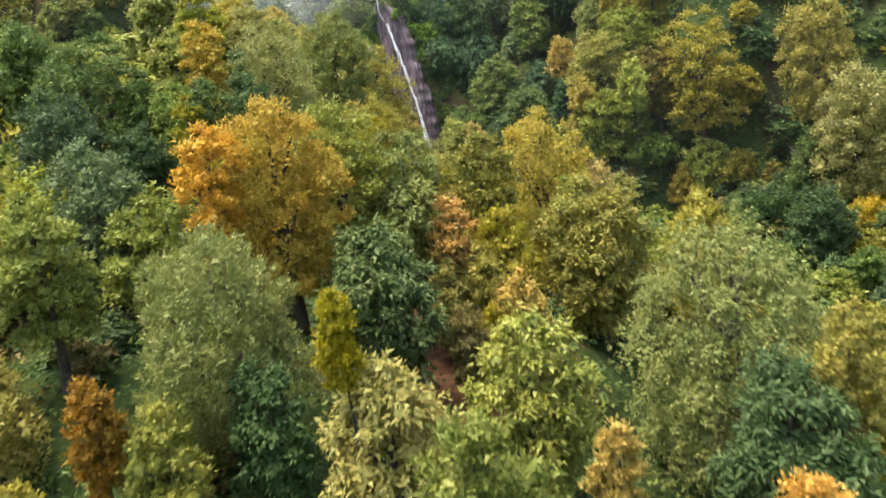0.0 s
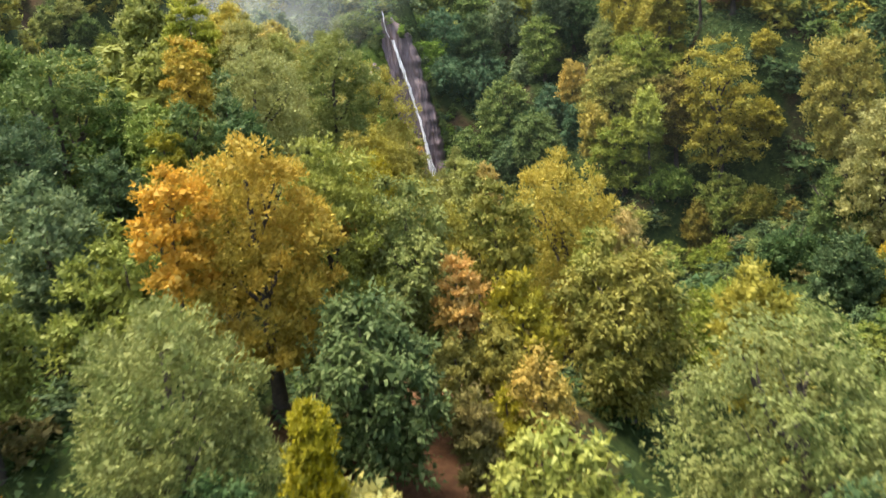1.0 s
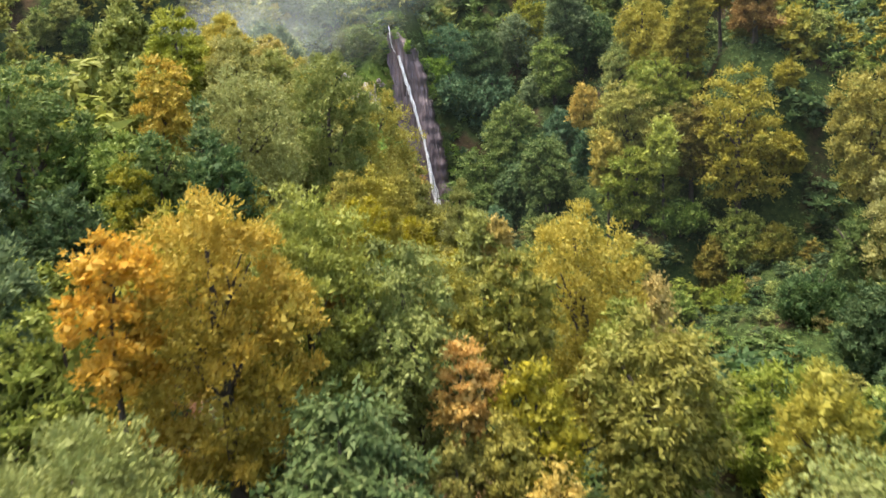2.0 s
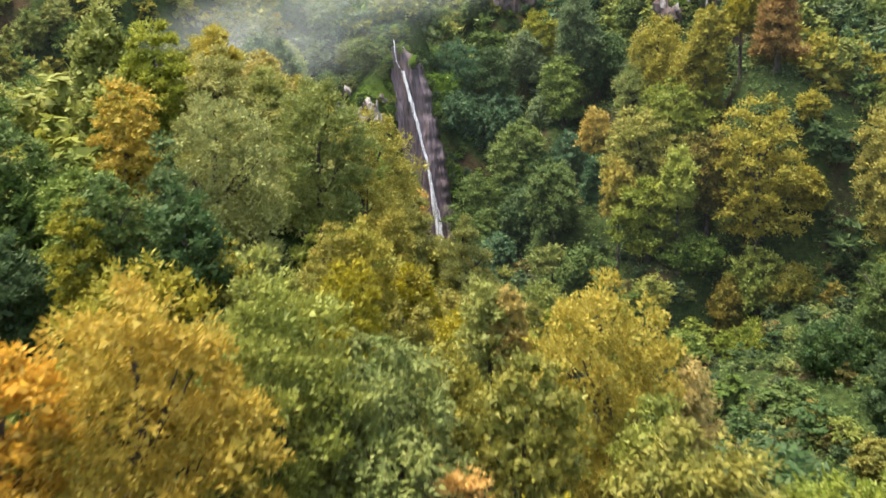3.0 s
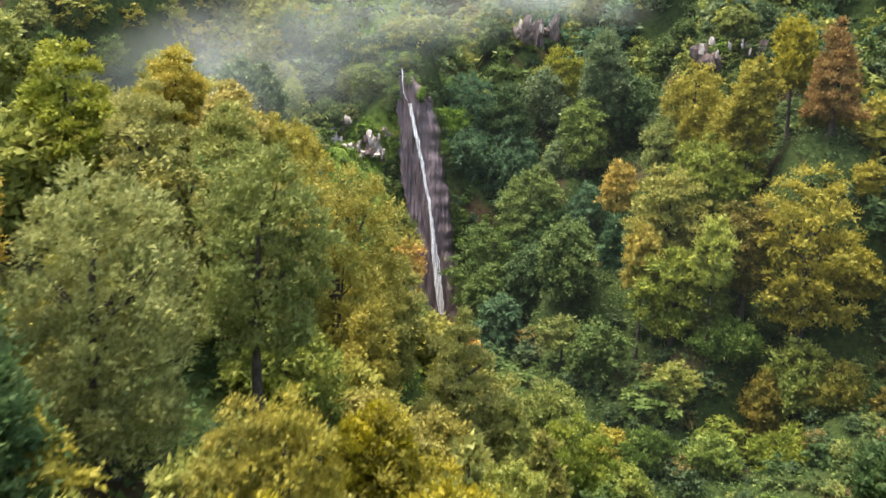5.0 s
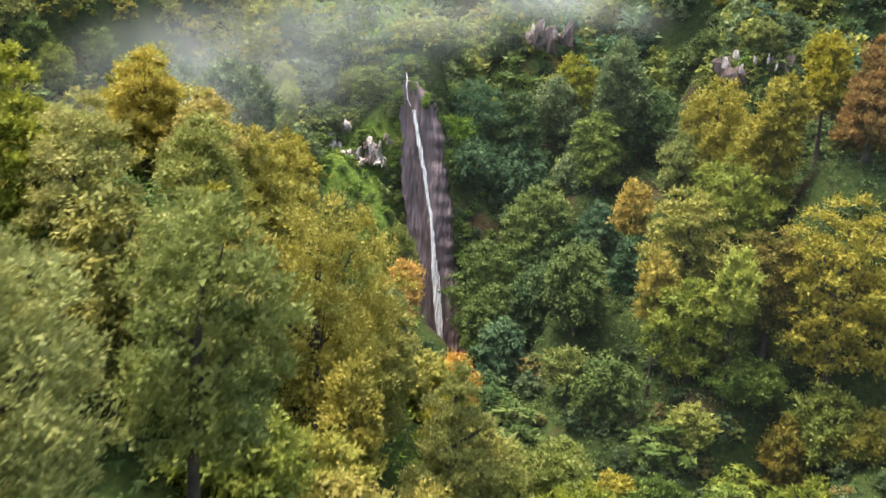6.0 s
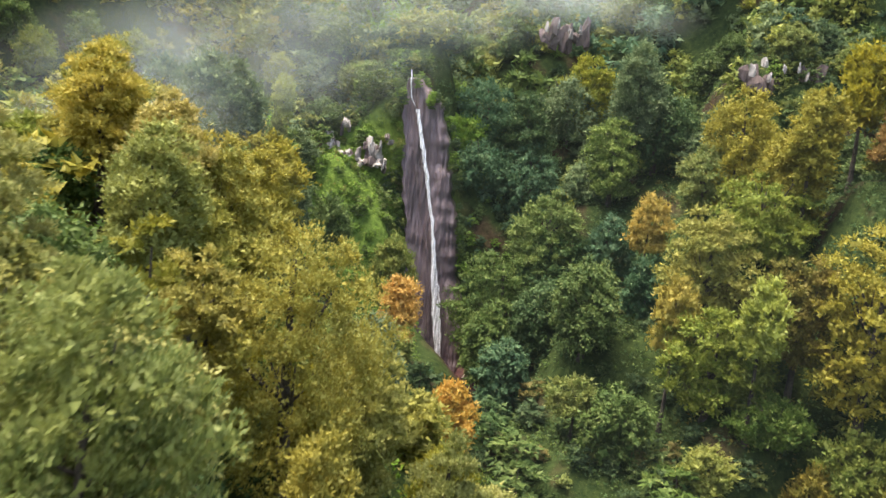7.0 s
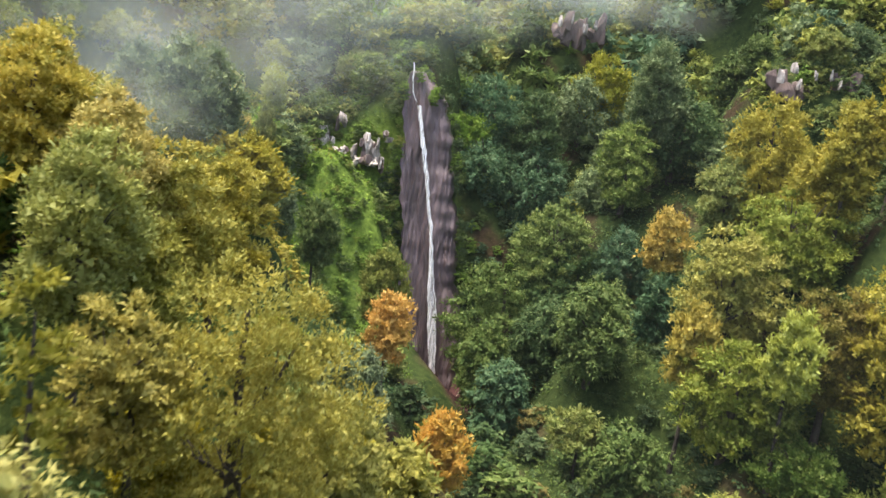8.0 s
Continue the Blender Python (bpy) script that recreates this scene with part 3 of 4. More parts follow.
tree(12.9, 172.4, 31.1, 4.9, "green", "droop")
tree(17.4, 192.0, 34.0, 4.0, "blue_green", "round")
tree(8.2, 184.6, 24.8, 5.2, "dark_green", "droop")
tree(21.0, 179.6, 30.6, 3.3, "blue_green", "round")
tree(11.4, 161.7, 19.2, 3.4, "sage", "open")
tree(15.7, 156.9, 20.1, 3.8, "green", "droop")
tree(4.0, 175.8, 19.2, 3.8, "blue_green", "droop")
tree(32.8, 188.1, 53.4, 6.3, "yellow", "round")
tree(35.9, 177.6, 48.9, 5.3, "yellow_olive", "spread")
tree(32.7, 174.4, 42.9, 7.0, "olive_green", "spread")
tree(37.4, 173.8, 53.8, 3.6, "yellow", "round")
tree(28.4, 188.2, 44.6, 4.5, "olive_green", "spread")
tree(39.5, 153.7, 41.7, 7.6, "yellow_olive", "spread")
tree(46.6, 170.3, 59.2, 4.8, "rust", "cone")
tree(43.3, 177.6, 58.9, 3.3, "yellow", "round")
tree(52.6, 139.9, 40.9, 6.0, "yellow_olive", "round")
tree(53.8, 129.3, 32.0, 6.8, "tan_olive", "round")
tree(48.2, 132.5, 23.3, 5.1, "green", "cone")
tree(52.3, 122.0, 13.9, 4.1, "gold", "round")
# dark green here carries the shade of the deep valley
tree(41.6, 130.5, 15.4, 5.1, "dark_green", "round")
tree(41.8, 112.0, 19.4, 4.1, "dark_green", "round")
tree(34.3, 149.5, 16.7, 3.0, "brown_olive", "round")
tree(24.5, 151.5, 16.4, 3.0, "olive_light", "round")
tree(30.8, 154.0, 21.5, 4.1, "green", "round")
tree(38.3, 149.9, 20.8, 4.0, "olive_green", "round")
tree(42.2, 149.1, 17.8, 4.3, "olive", "round")
tree(20.2, 143.7, 10.6, 3.5, "green", "round")
tree(26.9, 142.7, 10.6, 3.5, "green_light", "round")
tree(36.0, 144.2, 11.1, 4.5, "olive_green", "round")
tree(41.4, 141.8, 11.6, 3.7, "dark_green", "round")
tree(11.3, 193.3, 31.3, 6.8, "dark_green", "round")
tree(28.6, 157.9, 26.2, 3.9, "olive_green", "spread")

tree(-66.8, 195.6, 51.8, 3.6, "olive_green", "round")
tree(-61.8, 200.8, 54.6, 3.4, "green", "round")
tree(-56.2, 205.3, 52.5, 3.2, "olive_light", "round")
tree(-70.5, 196.2, 55.8, 3.6, "green", "round")
tree(-73.2, 197.7, 60.6, 3.4, "sage_olive", "round")
tree(-77.1, 194.4, 57.8, 3.2, "olive_green", "round")


# ---- the forest between ----
def colours_at(x, y, low):
    if low:
        # mostly dark greens: the deep valley's shade is put into the leaf colours
        return ("green", "dark_green", "olive_green", "dark_green", "dark_green", "green", "brown_olive", "dark_green")
    if -32 < x < -4 and y > 165:
        return ("green", "bright_green", "olive_green", "grey_green", "green_light", "bright_green")
    if x > 4 and y > 180:
        return ("dark_green", "blue_green", "green", "grey_green", "olive_green")
    if x > 6:
        return ("olive_green", "yellow_olive", "green", "olive", "dark_green")
    if x > -15 and y < 122:
        return ("yellow_olive", "olive", "olive_green", "olive_light", "olive", "yellow_olive", "tan_olive")
    if x > -15 and y < 145:
        return ("sage_olive", "olive", "olive_green", "tan_olive")
    return ("green", "olive_light", "olive_green", "sage_olive", "olive", "yellow_olive")


def on_bare_ground(x, y):
    return -17 < x < 3 and 178 < y < 219 or -28 < x < -14 and 180 < y < 208 or -13 < x < 12 and 36 < y < 60 or y < 36


def fill_forest():
    rng = random.Random(5)
    joined, under = [], []
    for j in range(70):
        for i in range(-22, 23):
            y = 12 + j * 5.2
            x, y = i * 7.0 + rng.uniform(-2.6, 2.6), y + rng.uniform(-2, 2)
            low = 19 < x < 50 and 112 < y < 156 or abs(x - 4) < 11 and 128 < y < 192 or 8 < x < 36 and 60 < y < 125
            if abs(x) > 10 + 0.42 * y or y > 275 or y > 232 and (i + j) % 2 or abs(x) > 50 and (i + j) % 2 or on_bare_ground(x, y):
                continue
            spur = -16 < x < 8 and 52 < y < 120
            if any((x - a) ** 2 + (y - b) ** 2 < (0.72 * r + (1.0 if low or spur or y < 150 else 2.2)) ** 2 for a, b, r in PLACED):
                continue
            if -14 < x < -2 and 50 < y < 64:
                continue
            tight = not low and any((x - a) ** 2 + (y - b) ** 2 < (0.72 * r + 2.2) ** 2 for a, b, r in PLACED)
            g = float(ground_at(x, y))
            high = rng.uniform(2.2, 4.8) if low else rng.uniform(5.0, 8.0) if y < 228 else rng.uniform(9, 14)
            radius = high * (rng.uniform(0.6, 0.9) if low else rng.uniform(0.42, 0.55))
            colour, shape = rng.choice(colours_at(x, y, low)), rng.choice(("round", "spread", "droop", "round"))
            aside = y > 226 or x > 58 or x < -46
            if tight and not spur and not aside:
                under.append((x, y, g - 0.2, radius, high, colour, shape, rng.randrange(4), rng.uniform(0, 6.28), "rough"))
            elif aside:
                joined.append((x, y, g, radius, high, colour, shape, rng.randrange(4), rng.uniform(0, 6.28), "scrub" if abs(x) < 48 and y < 262 else "coarse"))
            else:
                tree(x, y, g + high, radius, colour, shape, "scrub" if low else "close" if spur or y < 75 or y < 125 and -34 < x < 8 else "rough", None, "shrub" if low else "tree", "scrub on the valley side" if low else "forest trees")
    # the outer slopes, where the woods stand closest
    for j in range(34):
        for i in range(13):
            for side in (-1, 1):
                x, y = side * (27 + i * 4.2 + rng.uniform(-1.6, 1.6)), 62 + j * 5.2 + rng.uniform(-2, 2)
                if abs(x) > 26 + 0.42 * y or side > 0 and (x < 48 or y < 100) or any((x - a) ** 2 + (y - b) ** 2 < (0.6 * r + 0.8) ** 2 for a, b, r in PLACED):
                    continue
                high = rng.uniform(4.0, 7.5)
                joined.append((x, y, float(ground_at(x, y)) - 0.2, high * rng.uniform(0.42, 0.58), high, rng.choice(colours_at(x, y, False)), rng.choice(("round", "spread", "droop")), rng.randrange(4), rng.uniform(0, 6.28), "coarse"))
    # the slopes above the rock bands and the lip of the fall
    for j in range(12):
        for i in range(23):
            x, y = -44 + i * 4.7 + rng.uniform(-1.8, 1.8), 207 + j * 4.8 + rng.uniform(-1.8, 1.8)
            g = float(ground_at(x, y))
            if on_bare_ground(x, y) or any((x - a) ** 2 + (y - b) ** 2 < (0.5 * r + 0.8) ** 2 for a, b, r in PLACED) or -29 < x < 2 and y < 220 or 33 < x < 48 and y < 206 or 4 < x < 19 and 230 < y < 240:
                continue
            high = rng.uniform(4.5, 8.5)
            joined.append((x, y, g - 0.3, high * rng.uniform(0.4, 0.55), high, rng.choice(("olive_green", "green", "grey_green", "olive_light", "yellow_green", "sage_olive")), rng.choice(("round", "spread", "droop")), rng.randrange(4), rng.uniform(0, 6.28), "scrub"))
    return joined, under


def joined_growth(name, label, category, growth):
    """Many crowns that nobody could count, as one object: rows of x, y, foot, radius, height, colour, shape, variant, turn, fineness."""
    names = sorted({q[5] for q in growth})
    vs, fs, ms, base = [], [], [], 0
    for x, y, g, radius, high, colour, shape, variant, turn, fine in growth:
        v, f = ROUGH[shape, fine][variant]
        c, s = math.cos(turn), math.sin(turn)
        w = np.stack([(v[:, 0] * c - v[:, 1] * s) * radius + x, (v[:, 0] * s + v[:, 1] * c) * radius + y, v[:, 2] * high / 2.6 + g], -1)
        vs.append(w), fs.append(f + base), ms.append(np.full(len(f), names.index(colour), dtype=np.int32))
        base += len(w)
    me = mesh_from(name, np.concatenate(vs), np.concatenate(fs))
    for n in names:
        me.materials.append(LEAF[n])
    me.polygons.foreach_set("material_index", np.concatenate(ms))
    return tagged(new(name, me), label, category, kind="stuff")


upper, under = fill_forest()
joined_growth("far_woods", "dense mixed autumn woods on the upper slopes", "woods", upper)
joined_growth("understorey", "young green and olive growth under the taller trees", "bushes", under)


def undergrowth():
    """Low leafy growth that covers the forest floor between the trunks."""
    rng = np.random.default_rng(11)
    x, y = rng.uniform(-56, 64, 20000), rng.uniform(20, 225, 20000)
    keep = (np.abs(x) < 14 + 0.40 * y) & ~((np.abs(x + 3) < 3.2) & (y > 38) & (y < 56)) & ~((x > -7.5) & (x < 2) & (y > 182) & (y < 214)) & ~((x > -15) & (x < 2) & (y > 199) & (y < 214))
    x, y = x[keep], y[keep]
    patch = np.sin(x * 0.21 + 1.3) + np.sin(y * 0.17) + np.sin((x + y) * 0.11)
    c = np.stack([x, y, ground_at(x, y) + rng.uniform(0.1, 0.5, len(x))], -1)
    count = 9
    which = np.repeat(np.arange(len(x)), count)
    n = len(which)
    way = unit(rng.normal(size=(n, 3)) + np.array([0, 0, 0.8]))
    p = c[which] + way * rng.uniform(0.3, 0.9, n)[:, None] * np.array([1.3, 1.3, 0.8])
    normal = unit(way + np.array([0, 0, 0.7]) + rng.normal(size=(n, 3)) * 0.5)
    along = rng.normal(size=(n, 3))
    along = unit(along - normal * (along * normal).sum(-1, keepdims=True))
    side = np.cross(normal, along)
    size = rng.uniform(0.2, 0.5, n)[:, None]
    v = np.stack([p - along * size * 0.5 + side * size * 0.3, p - along * size * 0.4 - side * size * 0.38, p + along * size * 0.6], 1).reshape(-1, 3)
    me = mesh_from("undergrowth", v, np.arange(3 * n).reshape(-1, 3))
    for name in ("dark_green", "green", "bright_green", "brown_olive"):
        me.materials.append(LEAF[name])
    pick = np.clip(np.floor((patch + rng.normal(size=len(x)) * 0.8) * 0.7 + 1.4), 0, 3).astype(np.int32)
    pick = np.where(((y < 110) | (x > 5)) & (pick == 2), 0, pick)
    me.polygons.foreach_set("material_index", pick[which])
    return tagged(new("undergrowth", me), "low leafy green undergrowth on the forest floor", "undergrowth", kind="stuff")


undergrowth()


# ---- the cliff and its waterfall ----
def cliff_point(u, v):
    """A point of the rock face: u from -1 to 1 across, v from 0 at the foot to 1 at the lip of the fall, and on to 1.2."""
    u, v = np.asarray(u, float), np.asarray(v, float)
    rag = 1 + 0.05 * np.sin(v * 19) + 0.05 * np.sin(v * 47 + 1) + 0.04 * np.sin(v * 113)
    left = np.interp(v, (0, 0.3, 0.75, 1.0, 1.09), (2.6, 3.8, 3.0, 2.2, 0.9)) * rag
    right = np.interp(v, (0, 0.3, 0.75, 1.0, 1.09), (3.6, 4.2, 4.3, 3.6, 1.0)) * (2 - rag)
    x = -4.6 - 7.6 * v + u * np.where(u < 0, left, right)
    y = 199.5 + 6.5 * v + np.where(u < 0, -0.6 * u * u, 2.0 * np.abs(u) ** 3)
    z = 1.5 + 43.5 * v
    return np.stack([x, y, z], -1)


def build_cliff():
    nu, nv = 64, 180
    u, v = np.meshgrid(np.linspace(-1, 1, nu), np.linspace(0, 1.09, nv), indexing="ij")
    p = cliff_point(u, v)
    for i in range(nu):
        for j in range(nv):
            x, y, z = p[i, j]
            d = noise.fractal(Vector((x * 0.5, y * 0.2, z * 0.07)), 0.9, 2.1, 5) * 0.75 + abs(noise.noise(Vector((x * 1.5 + z * 0.1, 3, z * 0.12)))) * 0.7 + abs(noise.noise(Vector((x * 4.5, 9, z * 0.4)))) * 0.25
            p[i, j, 1] += d
    back = p.copy()
    back[..., 1] += 5
    verts = np.concatenate([p.reshape(-1, 3), back.reshape(-1, 3)])
    f = grid_faces(nu, nv)
    n = nu * nv
    rim = [k for k in range(nv)] + [k * nv + nv - 1 for k in range(1, nu)] + [(nu - 1) * nv + k for k in range(nv - 2, -1, -1)] + [k * nv for k in range(nu - 2, 0, -1)]
    rim = np.array(rim)
    nxt = np.roll(rim, -1)
    side = np.stack([rim, nxt, nxt + n, rim + n], -1)
    me = mesh_from("cliff", verts, np.concatenate([f, f[:, ::-1] + n, side]), WET_ROCK, True)
    return tagged(new("cliff", me), "dark wet purplish rock face behind the waterfall", "cliff", kind="structure")


build_cliff()


def strand(name, parent, knots, widths, seed):
    """A ribbon of falling water down the rock face: knots of (u, v)."""
    rng = np.random.default_rng(seed)
    s = np.linspace(0, 1, 120)
    k = np.linspace(0, 1, len(knots))
    u, v = np.interp(s, k, [q[0] for q in knots]), np.interp(s, k, [q[1] for q in knots])
    w = np.interp(s, np.linspace(0, 1, len(widths)), widths)
    u = u + 0.006 * np.sin(s * 23 + seed) + 0.005 * np.sin(s * 61 + seed)
    c = cliff_point(u, v)
    nw = 7
    verts = []
    for j, q in enumerate(np.linspace(-1, 1, nw)):
        wob = 1 + 0.1 * np.sin(s * 40 + j * 2 + seed) + 0.15 * rng.normal(size=len(s))
        row = c.copy()
        row[:, 0] += q * w * 0.5 * wob
        row[:, 1] += -0.5 - 0.35 * (1 - q * q) * w
        verts.append(row)
    back = [r + np.array([0, 0.35, 0]) for r in verts]
    allv = np.concatenate([np.stack(verts, 0).reshape(-1, 3), np.stack(back, 0).reshape(-1, 3)])
    f = grid_faces(nw, len(s))
    ob = new(name, mesh_from(name, allv, np.concatenate([f, f[:, ::-1] + nw * len(s)]), WATER, True))
    ob.parent = parent
    return ob


waterfall = tagged(new("waterfall"), "tall thin white waterfall down a dark rock face", "waterfall")
strand("main_strand", waterfall, [(0.0, 0.985), (0.1, 0.85), (0.19, 0.7), (0.22, 0.55), (0.15, 0.35), (0.05, 0.06)], [0.5, 0.66, 0.5, 0.5, 0.7, 0.85], 1)
strand("side_strand", waterfall, [(0.2, 0.55), (0.1, 0.42), (0.02, 0.28), (0.0, 0.06)], [0.15, 0.32, 0.38, 0.32], 2)
strand("thin_strand", waterfall, [(0.24, 0.5), (0.29, 0.36), (0.22, 0.22), (0.12, 0.08)], [0.15, 0.2, 0.25, 0.2], 3)
strand("upper_strand", waterfall, [(-0.5, 1.12), (-0.5, 1.07), (-0.45, 1.03), (-0.15, 0.995)], [0.14, 0.2, 0.16, 0.1], 4)


# ---- rocks in the cliffs ----
def rock(x, y, z, wide, deep, high, seed, material=None):
    """An angular upright block, split by frost: a few sharp-edged splinters grown together."""
    rng = random.Random(seed * 31 + int(x * 10))
    bm = bmesh.new()
    for k in range(3):
        ox, oz = rng.uniform(-0.35, 0.35) * wide, rng.uniform(-0.3, 0.2) * high
        w, tip = wide * rng.uniform(0.24, 0.42), high * rng.uniform(0.25, 0.55)
        lean = rng.uniform(-0.5, 0.5) * w
        made = []
        for level, girth in ((-tip, 0.9), (tip * 0.1, 1.0), (tip, 0.6)):
            for turn in range(4):
                a = turn * math.pi / 2 + 0.8 + rng.uniform(-0.3, 0.3)
                made.append(bm.verts.new((ox + lean * level / tip + math.cos(a) * w * girth * rng.uniform(0.7, 1.2), math.sin(a) * deep * 0.5 * girth, oz + level + rng.uniform(-0.16, 0.16) * high)))
        hull = bmesh.ops.convex_hull(bm, input=made)
        bmesh.ops.delete(bm, geom=[v for v in hull["geom_interior"] if isinstance(v, bmesh.types.BMVert)], context="VERTS")
    me = bpy.data.meshes.new("rock")
    bm.to_mesh(me)
    bm.free()
    me.materials.append(material or PALE_ROCK)
    ob = new("rock", me)
    ob.location = (x, y, z)
    ob.rotation_euler = (0.05 * math.sin(seed), 0.12 * math.cos(seed * 2), 0.5 * math.sin(seed))
    return tagged(ob, "pale grey weathered rock jutting from the green cliff" if material is None else "dark brown-purple rock band in the wooded slope", "rock", "rocks in the cliff")


rock_rng = random.Random(8)
for k, (x, y, z, wide, high) in enumerate(((-24.3, 208.0, 39.0, 2.0, 4.8), (-25.3, 207.5, 38.2, 0.8, 3.0), (-23.3, 208.8, 40.5, 0.8, 2.8), (-28.1, 209.1, 39.2, 1.0, 3.8), (-26.8, 206.8, 37.6, 0.8, 1.5), (-19.6, 206.2, 37.1, 1.3, 3.4), (-18.5, 206.8, 38.3, 1.3, 4.1), (-18.8, 205.7, 35.6, 1.8, 1.6), (-16.8, 206.2, 35.5, 0.7, 2.3), (-17.6, 206.6, 37.5, 0.7, 2.1), (-22.6, 205.5, 36.8, 1.5, 1.0), (-16.0, 207.6, 39.4, 0.6, 1.3))):
    for j in range(4):
        rock(x + rock_rng.uniform(-0.7, 0.7) * wide, y - rock_rng.uniform(0.9, 2.2), z + rock_rng.uniform(-0.45, 0.4) * high, wide * rock_rng.uniform(0.45, 0.8), 2.6, high * rock_rng.uniform(0.3, 0.7), 30 + 4 * k + j, BAND_ROCK if j == 3 else None)
for k in range(7):
    rock(35.5 + 1.6 * k + rock_rng.uniform(-0.6, 0.6), 203.4 + rock_rng.uniform(-0.5, 0.7), 53.4 + rock_rng.uniform(-1.3, 1.3), rock_rng.uniform(1.4, 3.4), 2.6, rock_rng.uniform(1.6, 4.6), 60 + k, BAND_ROCK)
for k in range(6):
    rock(6.8 + 1.5 * k + rock_rng.uniform(-0.6, 0.6), 236.8 + rock_rng.uniform(-0.5, 0.7), 58.2 + rock_rng.uniform(-1.2, 1.2), rock_rng.uniform(1.4, 3.2), 2.6, rock_rng.uniform(1.6, 4.4), 80 + k, BAND_ROCK)
for k, (x, z, wide, high) in enumerate(((36.0, 55.3, 0.5, 1.7), (37.6, 56.4, 0.45, 1.2), (38.6, 54.6, 0.4, 1.6), (40.6, 56.0, 0.5, 1.0), (42.6, 56.2, 0.4, 1.5), (43.8, 55.0, 0.45, 1.2))):
    rock(x, 201.9, z - 0.6, wide * 0.75, 1.8, high * 0.9, 20 + k)
for k, (x, z, wide, high) in enumerate(((7.5, 60.2, 0.5, 1.8), (9.6, 60.8, 0.4, 1.3), (11.8, 59.6, 0.5, 1.7), (13.6, 60.2, 0.4, 1.3))):
    rock(x, 235.2, z - 0.6, wide, 1.8, high, 40 + k)


# where pale rock shows through the growth: x and height
BARE = ((-24.3, 38.5), (-18.6, 37.0), (-27.6, 38.5), (-22.6, 36.8), (-17.2, 36.0))


def cliff_growth():
    """Low green growth that clings to the bluffs beside the fall."""
    rng = random.Random(21)
    spots = [(rng.uniform(-29, -8), rng.uniform(179, 207)) for _ in range(190)] + [(rng.uniform(-7, 6), rng.uniform(203, 226)) for _ in range(80)] + \
            [(rng.uniform(-22, -8), rng.uniform(208, 226)) for _ in range(40)]
    growth = []
    for x, y in spots:
        g = float(ground_at(x, y))
        v = min(max((g - 1.5) / 43.5, 0.0), 1.0)
        edge = cliff_point(np.array([-1.0, 1.0]), np.array([v, v]))
        if edge[0, 0] + 0.5 < x < edge[1, 0] - 0.5 and y < 205 + 6.5 * v or x > -9 and y < 198:
            continue
        if any(abs(x - a) < 2.2 and -4.5 < g - b < 1.2 for a, b in BARE) and y < 209:
            continue
        r = rng.uniform(0.7, 1.5)
        colours = ("bright_green", "bright_green", "bright_green", "green", "olive_green", "green_light") if y < 208 and x < -5 else ("bright_green", "green", "blue_green", "dark_green")
        growth.append((x, y, g - 0.2, r, r * rng.uniform(1.3, 2.0), rng.choice(colours), rng.choice(("round", "spread", "droop")), rng.randrange(4), rng.uniform(0, 6.28), "scrub"))
    for k in range(150):
        x, y = (rng.uniform(33, 48), rng.uniform(194, 207)) if k < 60 else (rng.uniform(4, 18), rng.uniform(228, 240)) if k < 95 else (rng.uniform(-26, -12), rng.uniform(203, 216))
        r, g = rng.uniform(0.9, 1.7), float(ground_at(x, y))
        if any(abs(x - a) < 1.6 and -4.0 < g - b < 1.6 for a, b in BARE):
            continue
        growth.append((x, y, g - 0.2, r, r * rng.uniform(1.5, 2.2), rng.choice(("green", "dark_green", "olive_green", "bright_green")), rng.choice(("round", "droop")), rng.randrange(4), rng.uniform(0, 6.28), "scrub"))
    # tufts that cling to both edges of the rock itself
    for k in range(70):
        left = k < 42
        v = rng.uniform(0.12, 1.08) if left else rng.uniform(0.3, 1.08)
        p = cliff_point(-1.0 if left else 1.0, v)
        r = rng.uniform(0.5, 1.1)
        growth.append((p[0] + rng.uniform(-1.3, -0.5) * (1 if left else -1), p[1] - rng.uniform(-0.2, 0.5), p[2] - r * 0.8, r, r * rng.uniform(1.4, 2.1),
                       rng.choice(("bright_green", "bright_green", "green", "olive_green") if left else ("bright_green", "dark_green", "green")), rng.choice(("round", "droop")), rng.randrange(4), rng.uniform(0, 6.28), "scrub"))
    # small tufts on the mossy strip beside the rock
    for k in range(170):
        x, y = rng.uniform(-28, -10.5), rng.uniform(190, 209)
        g, r = float(ground_at(x, y)), rng.uniform(0.3, 0.8)
        if any(abs(x - a) < 0.8 and -1.5 < g - b < 1.0 for a, b in BARE) or g < 12:
            continue
        growth.append((x, y, g - 0.15, r, r * rng.uniform(1.2, 1.9), rng.choice(("bright_green", "olive_green", "green_light", "green", "bright_green")), rng.choice(("round", "droop")), rng.randrange(4), rng.uniform(0, 6.28), "coarse"))
    # growth that closes over the lip above the rock
    for k in range(16):
        u = (-1.1, -0.9, 0.35, 0.6, 0.8, 1.0, 1.2, -1.3)[k % 8]
        p = cliff_point(u, rng.uniform(1.0, 1.09))
        r = rng.uniform(0.6, 1.0)
        growth.append((p[0], p[1] - 0.5, p[2] - r * 0.7, r, r * 1.7, rng.choice(("bright_green", "green", "dark_green")), "round", rng.randrange(4), rng.uniform(0, 6.28), "scrub"))
    return growth


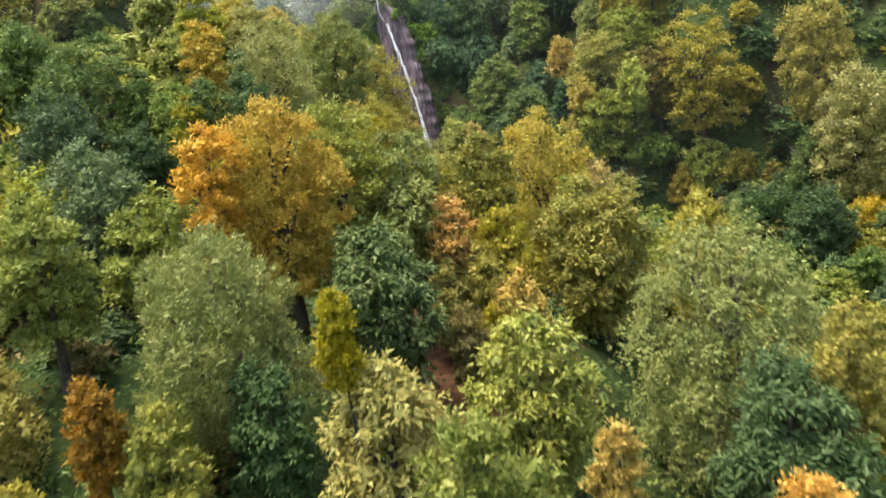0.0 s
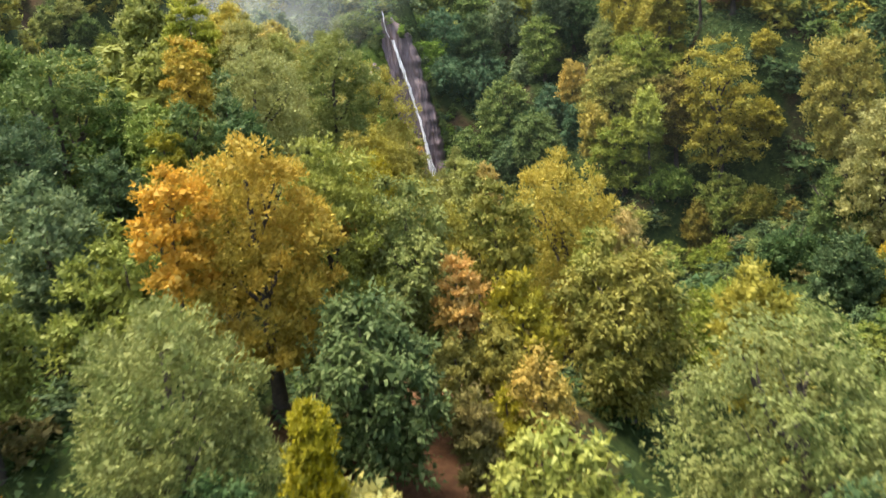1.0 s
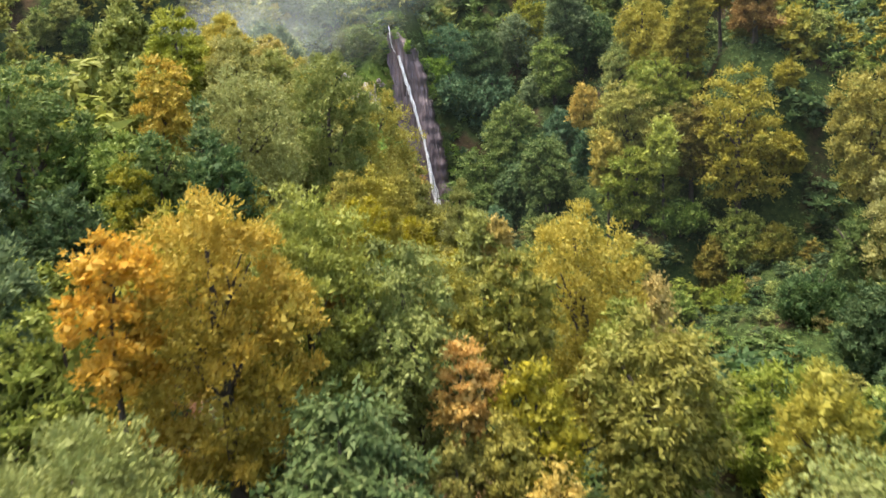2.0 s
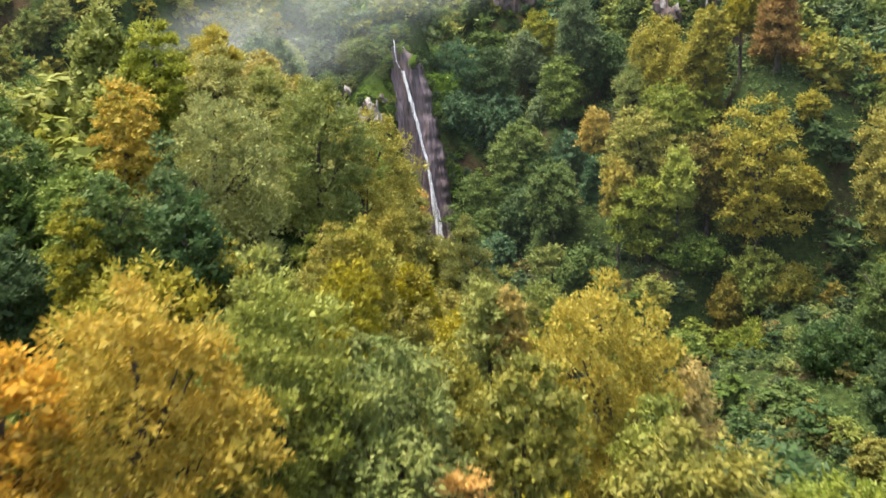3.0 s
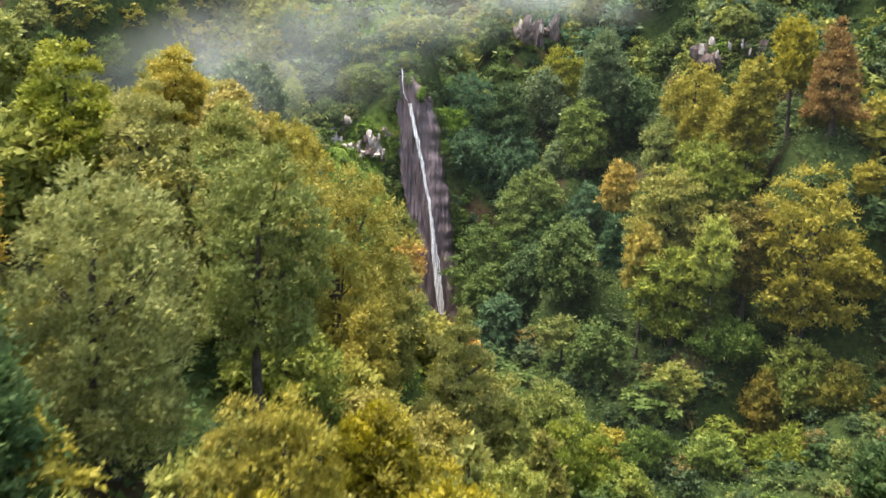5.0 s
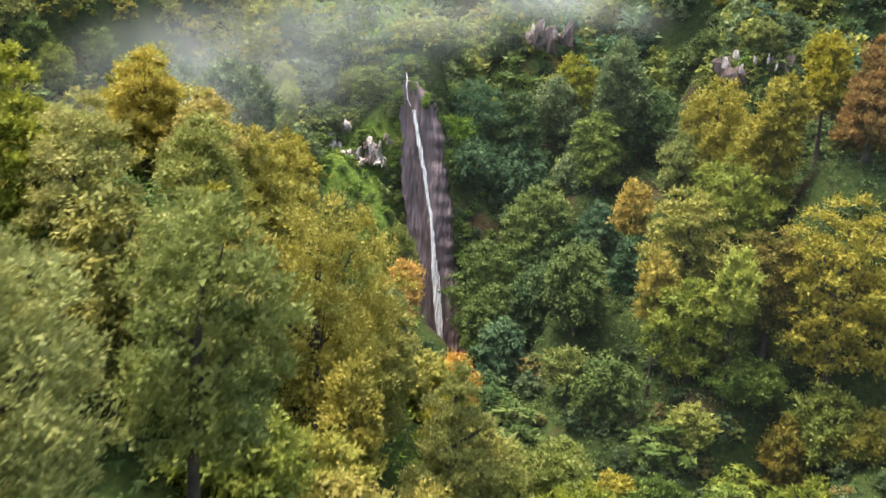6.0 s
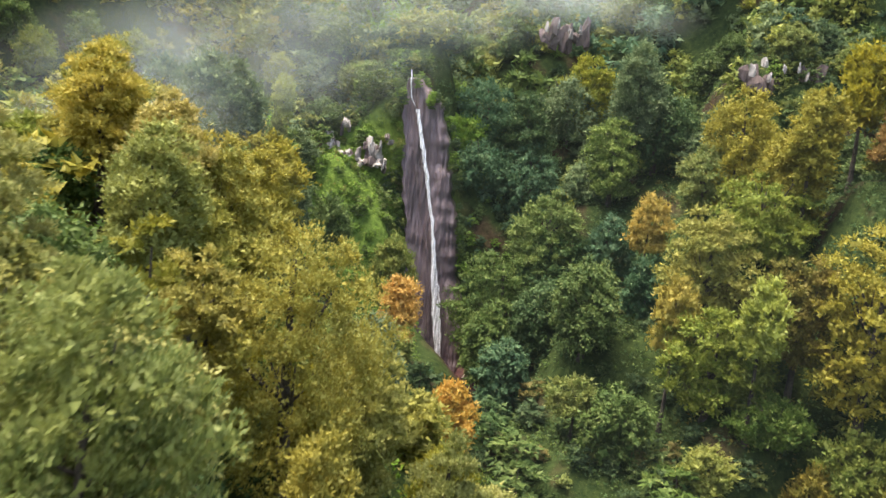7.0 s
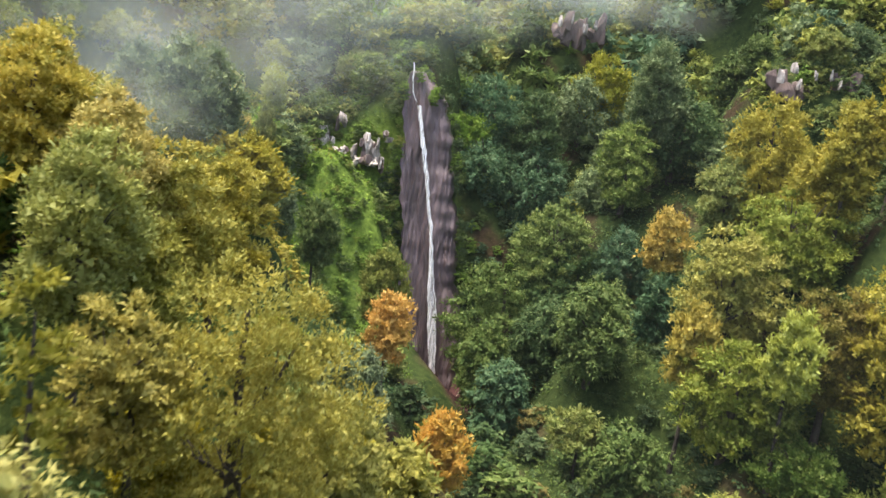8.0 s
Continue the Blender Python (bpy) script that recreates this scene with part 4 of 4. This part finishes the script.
def scrub_growth():
    """Dense low bushes on the valley side, in the gorge and under the nearest trees."""
    rng = random.Random(33)
    growth = []
    for k in range(440):
        zone = rng.random()
        if k >= 360:
            x, y = (rng.uniform(44, 64), rng.uniform(136, 190)) if k % 2 else (rng.uniform(5, 30), rng.uniform(124, 162))
        elif zone < 0.45:
            x, y = rng.uniform(16, 54), rng.uniform(110, 168)
        elif zone < 0.75:
            x, y = rng.uniform(-4, 24), rng.uniform(126, 192)
        else:
            x, y = rng.uniform(-22, 22), rng.uniform(22, 66)
        if -7 < x < 1 and 38 < y < 56 or on_bare_ground(x, y) and y > 60 or x < 3 and y > 176:
            continue
        r = rng.uniform(0.9, 1.8)
        # dark greens picked often, to colour in the shade of valley and tree gaps
        colours = ("dark_green", "green", "olive_green", "brown_olive") if zone >= 0.75 else ("green", "dark_green", "dark_green", "green", "olive_green", "dark_green", "brown_olive", "green", "dark_green")
        growth.append((x, y, float(ground_at(x, y)) - 0.2, r, r * rng.uniform(1.3, 2.0), rng.choice(colours), rng.choice(("round", "droop", "spread")), rng.randrange(4), rng.uniform(0, 6.28),
                       "scrub"))
    return growth


joined_growth("cliff_growth", "bright green moss and bushes clinging to the bluffs", "bushes", cliff_growth())
joined_growth("brushwood", "dense low green brushwood on the valley side", "bushes", scrub_growth())


def fallen_branch():
    s = np.linspace(0, 1, 12)
    v, f = tube(np.stack([-1.6 + 1.6 * s, 196.5 + 0.6 * s, float(ground_at(-1, 196.7)) + 0.5 + 1.6 * np.sin(s * 2.2)], -1), 0.11 * (1 - 0.6 * s), 6)
    ob = new("fallen_branch", mesh_from("fallen_branch", v, f, PALE_BARK, True))
    return tagged(ob, "pale bare fallen branch lying at the foot of the fall", "branch")


fallen_branch()


# ---- mist ----
def mist_sheet(cx, cy, cz, wide, high, seed, material=None):
    nu, nv = 40, 24
    u, v = np.meshgrid(np.linspace(0, 1, nu), np.linspace(0, 1, nv), indexing="ij")
    x = cx + (u - 0.5) * wide
    y = cy + 3.0 * np.sin(u * 5 + seed) + 2.0 * np.sin(v * 6 + 2 * seed)
    z = cz + (v - 0.5) * high + 1.5 * np.sin(u * 7 + seed)
    me = mesh_from("mist", np.stack([x, y, z], -1).reshape(-1, 3), grid_faces(nu, nv), material or MIST, True)
    uv = me.uv_layers.new(name="UVMap")
    idx = np.empty(len(me.loops), dtype=np.int32)
    me.loops.foreach_get("vertex_index", idx)
    uv.data.foreach_set("uv", np.stack([u, v], -1).reshape(-1, 2)[idx].astype(np.float32).ravel())
    return tagged(new("mist", me), "thin white mist drifting over the treetops", "mist", "mist", "stuff")


mist_sheet(-20.5, 173.7, 54.4, 36, 24, 1)
mist_sheet(-3.1, 191.5, 61.5, 50, 18, 2)
mist_sheet(-31.0, 165.4, 49.3, 30, 24, 3)
mist_sheet(-28.1, 131.5, 47.9, 24, 16, 4)
mist_sheet(13.0, 215.3, 63.5, 40, 14, 5)
# thin damp haze in the valley
mist_sheet(0, 128, 40, 260, 150, 9, HAZE)
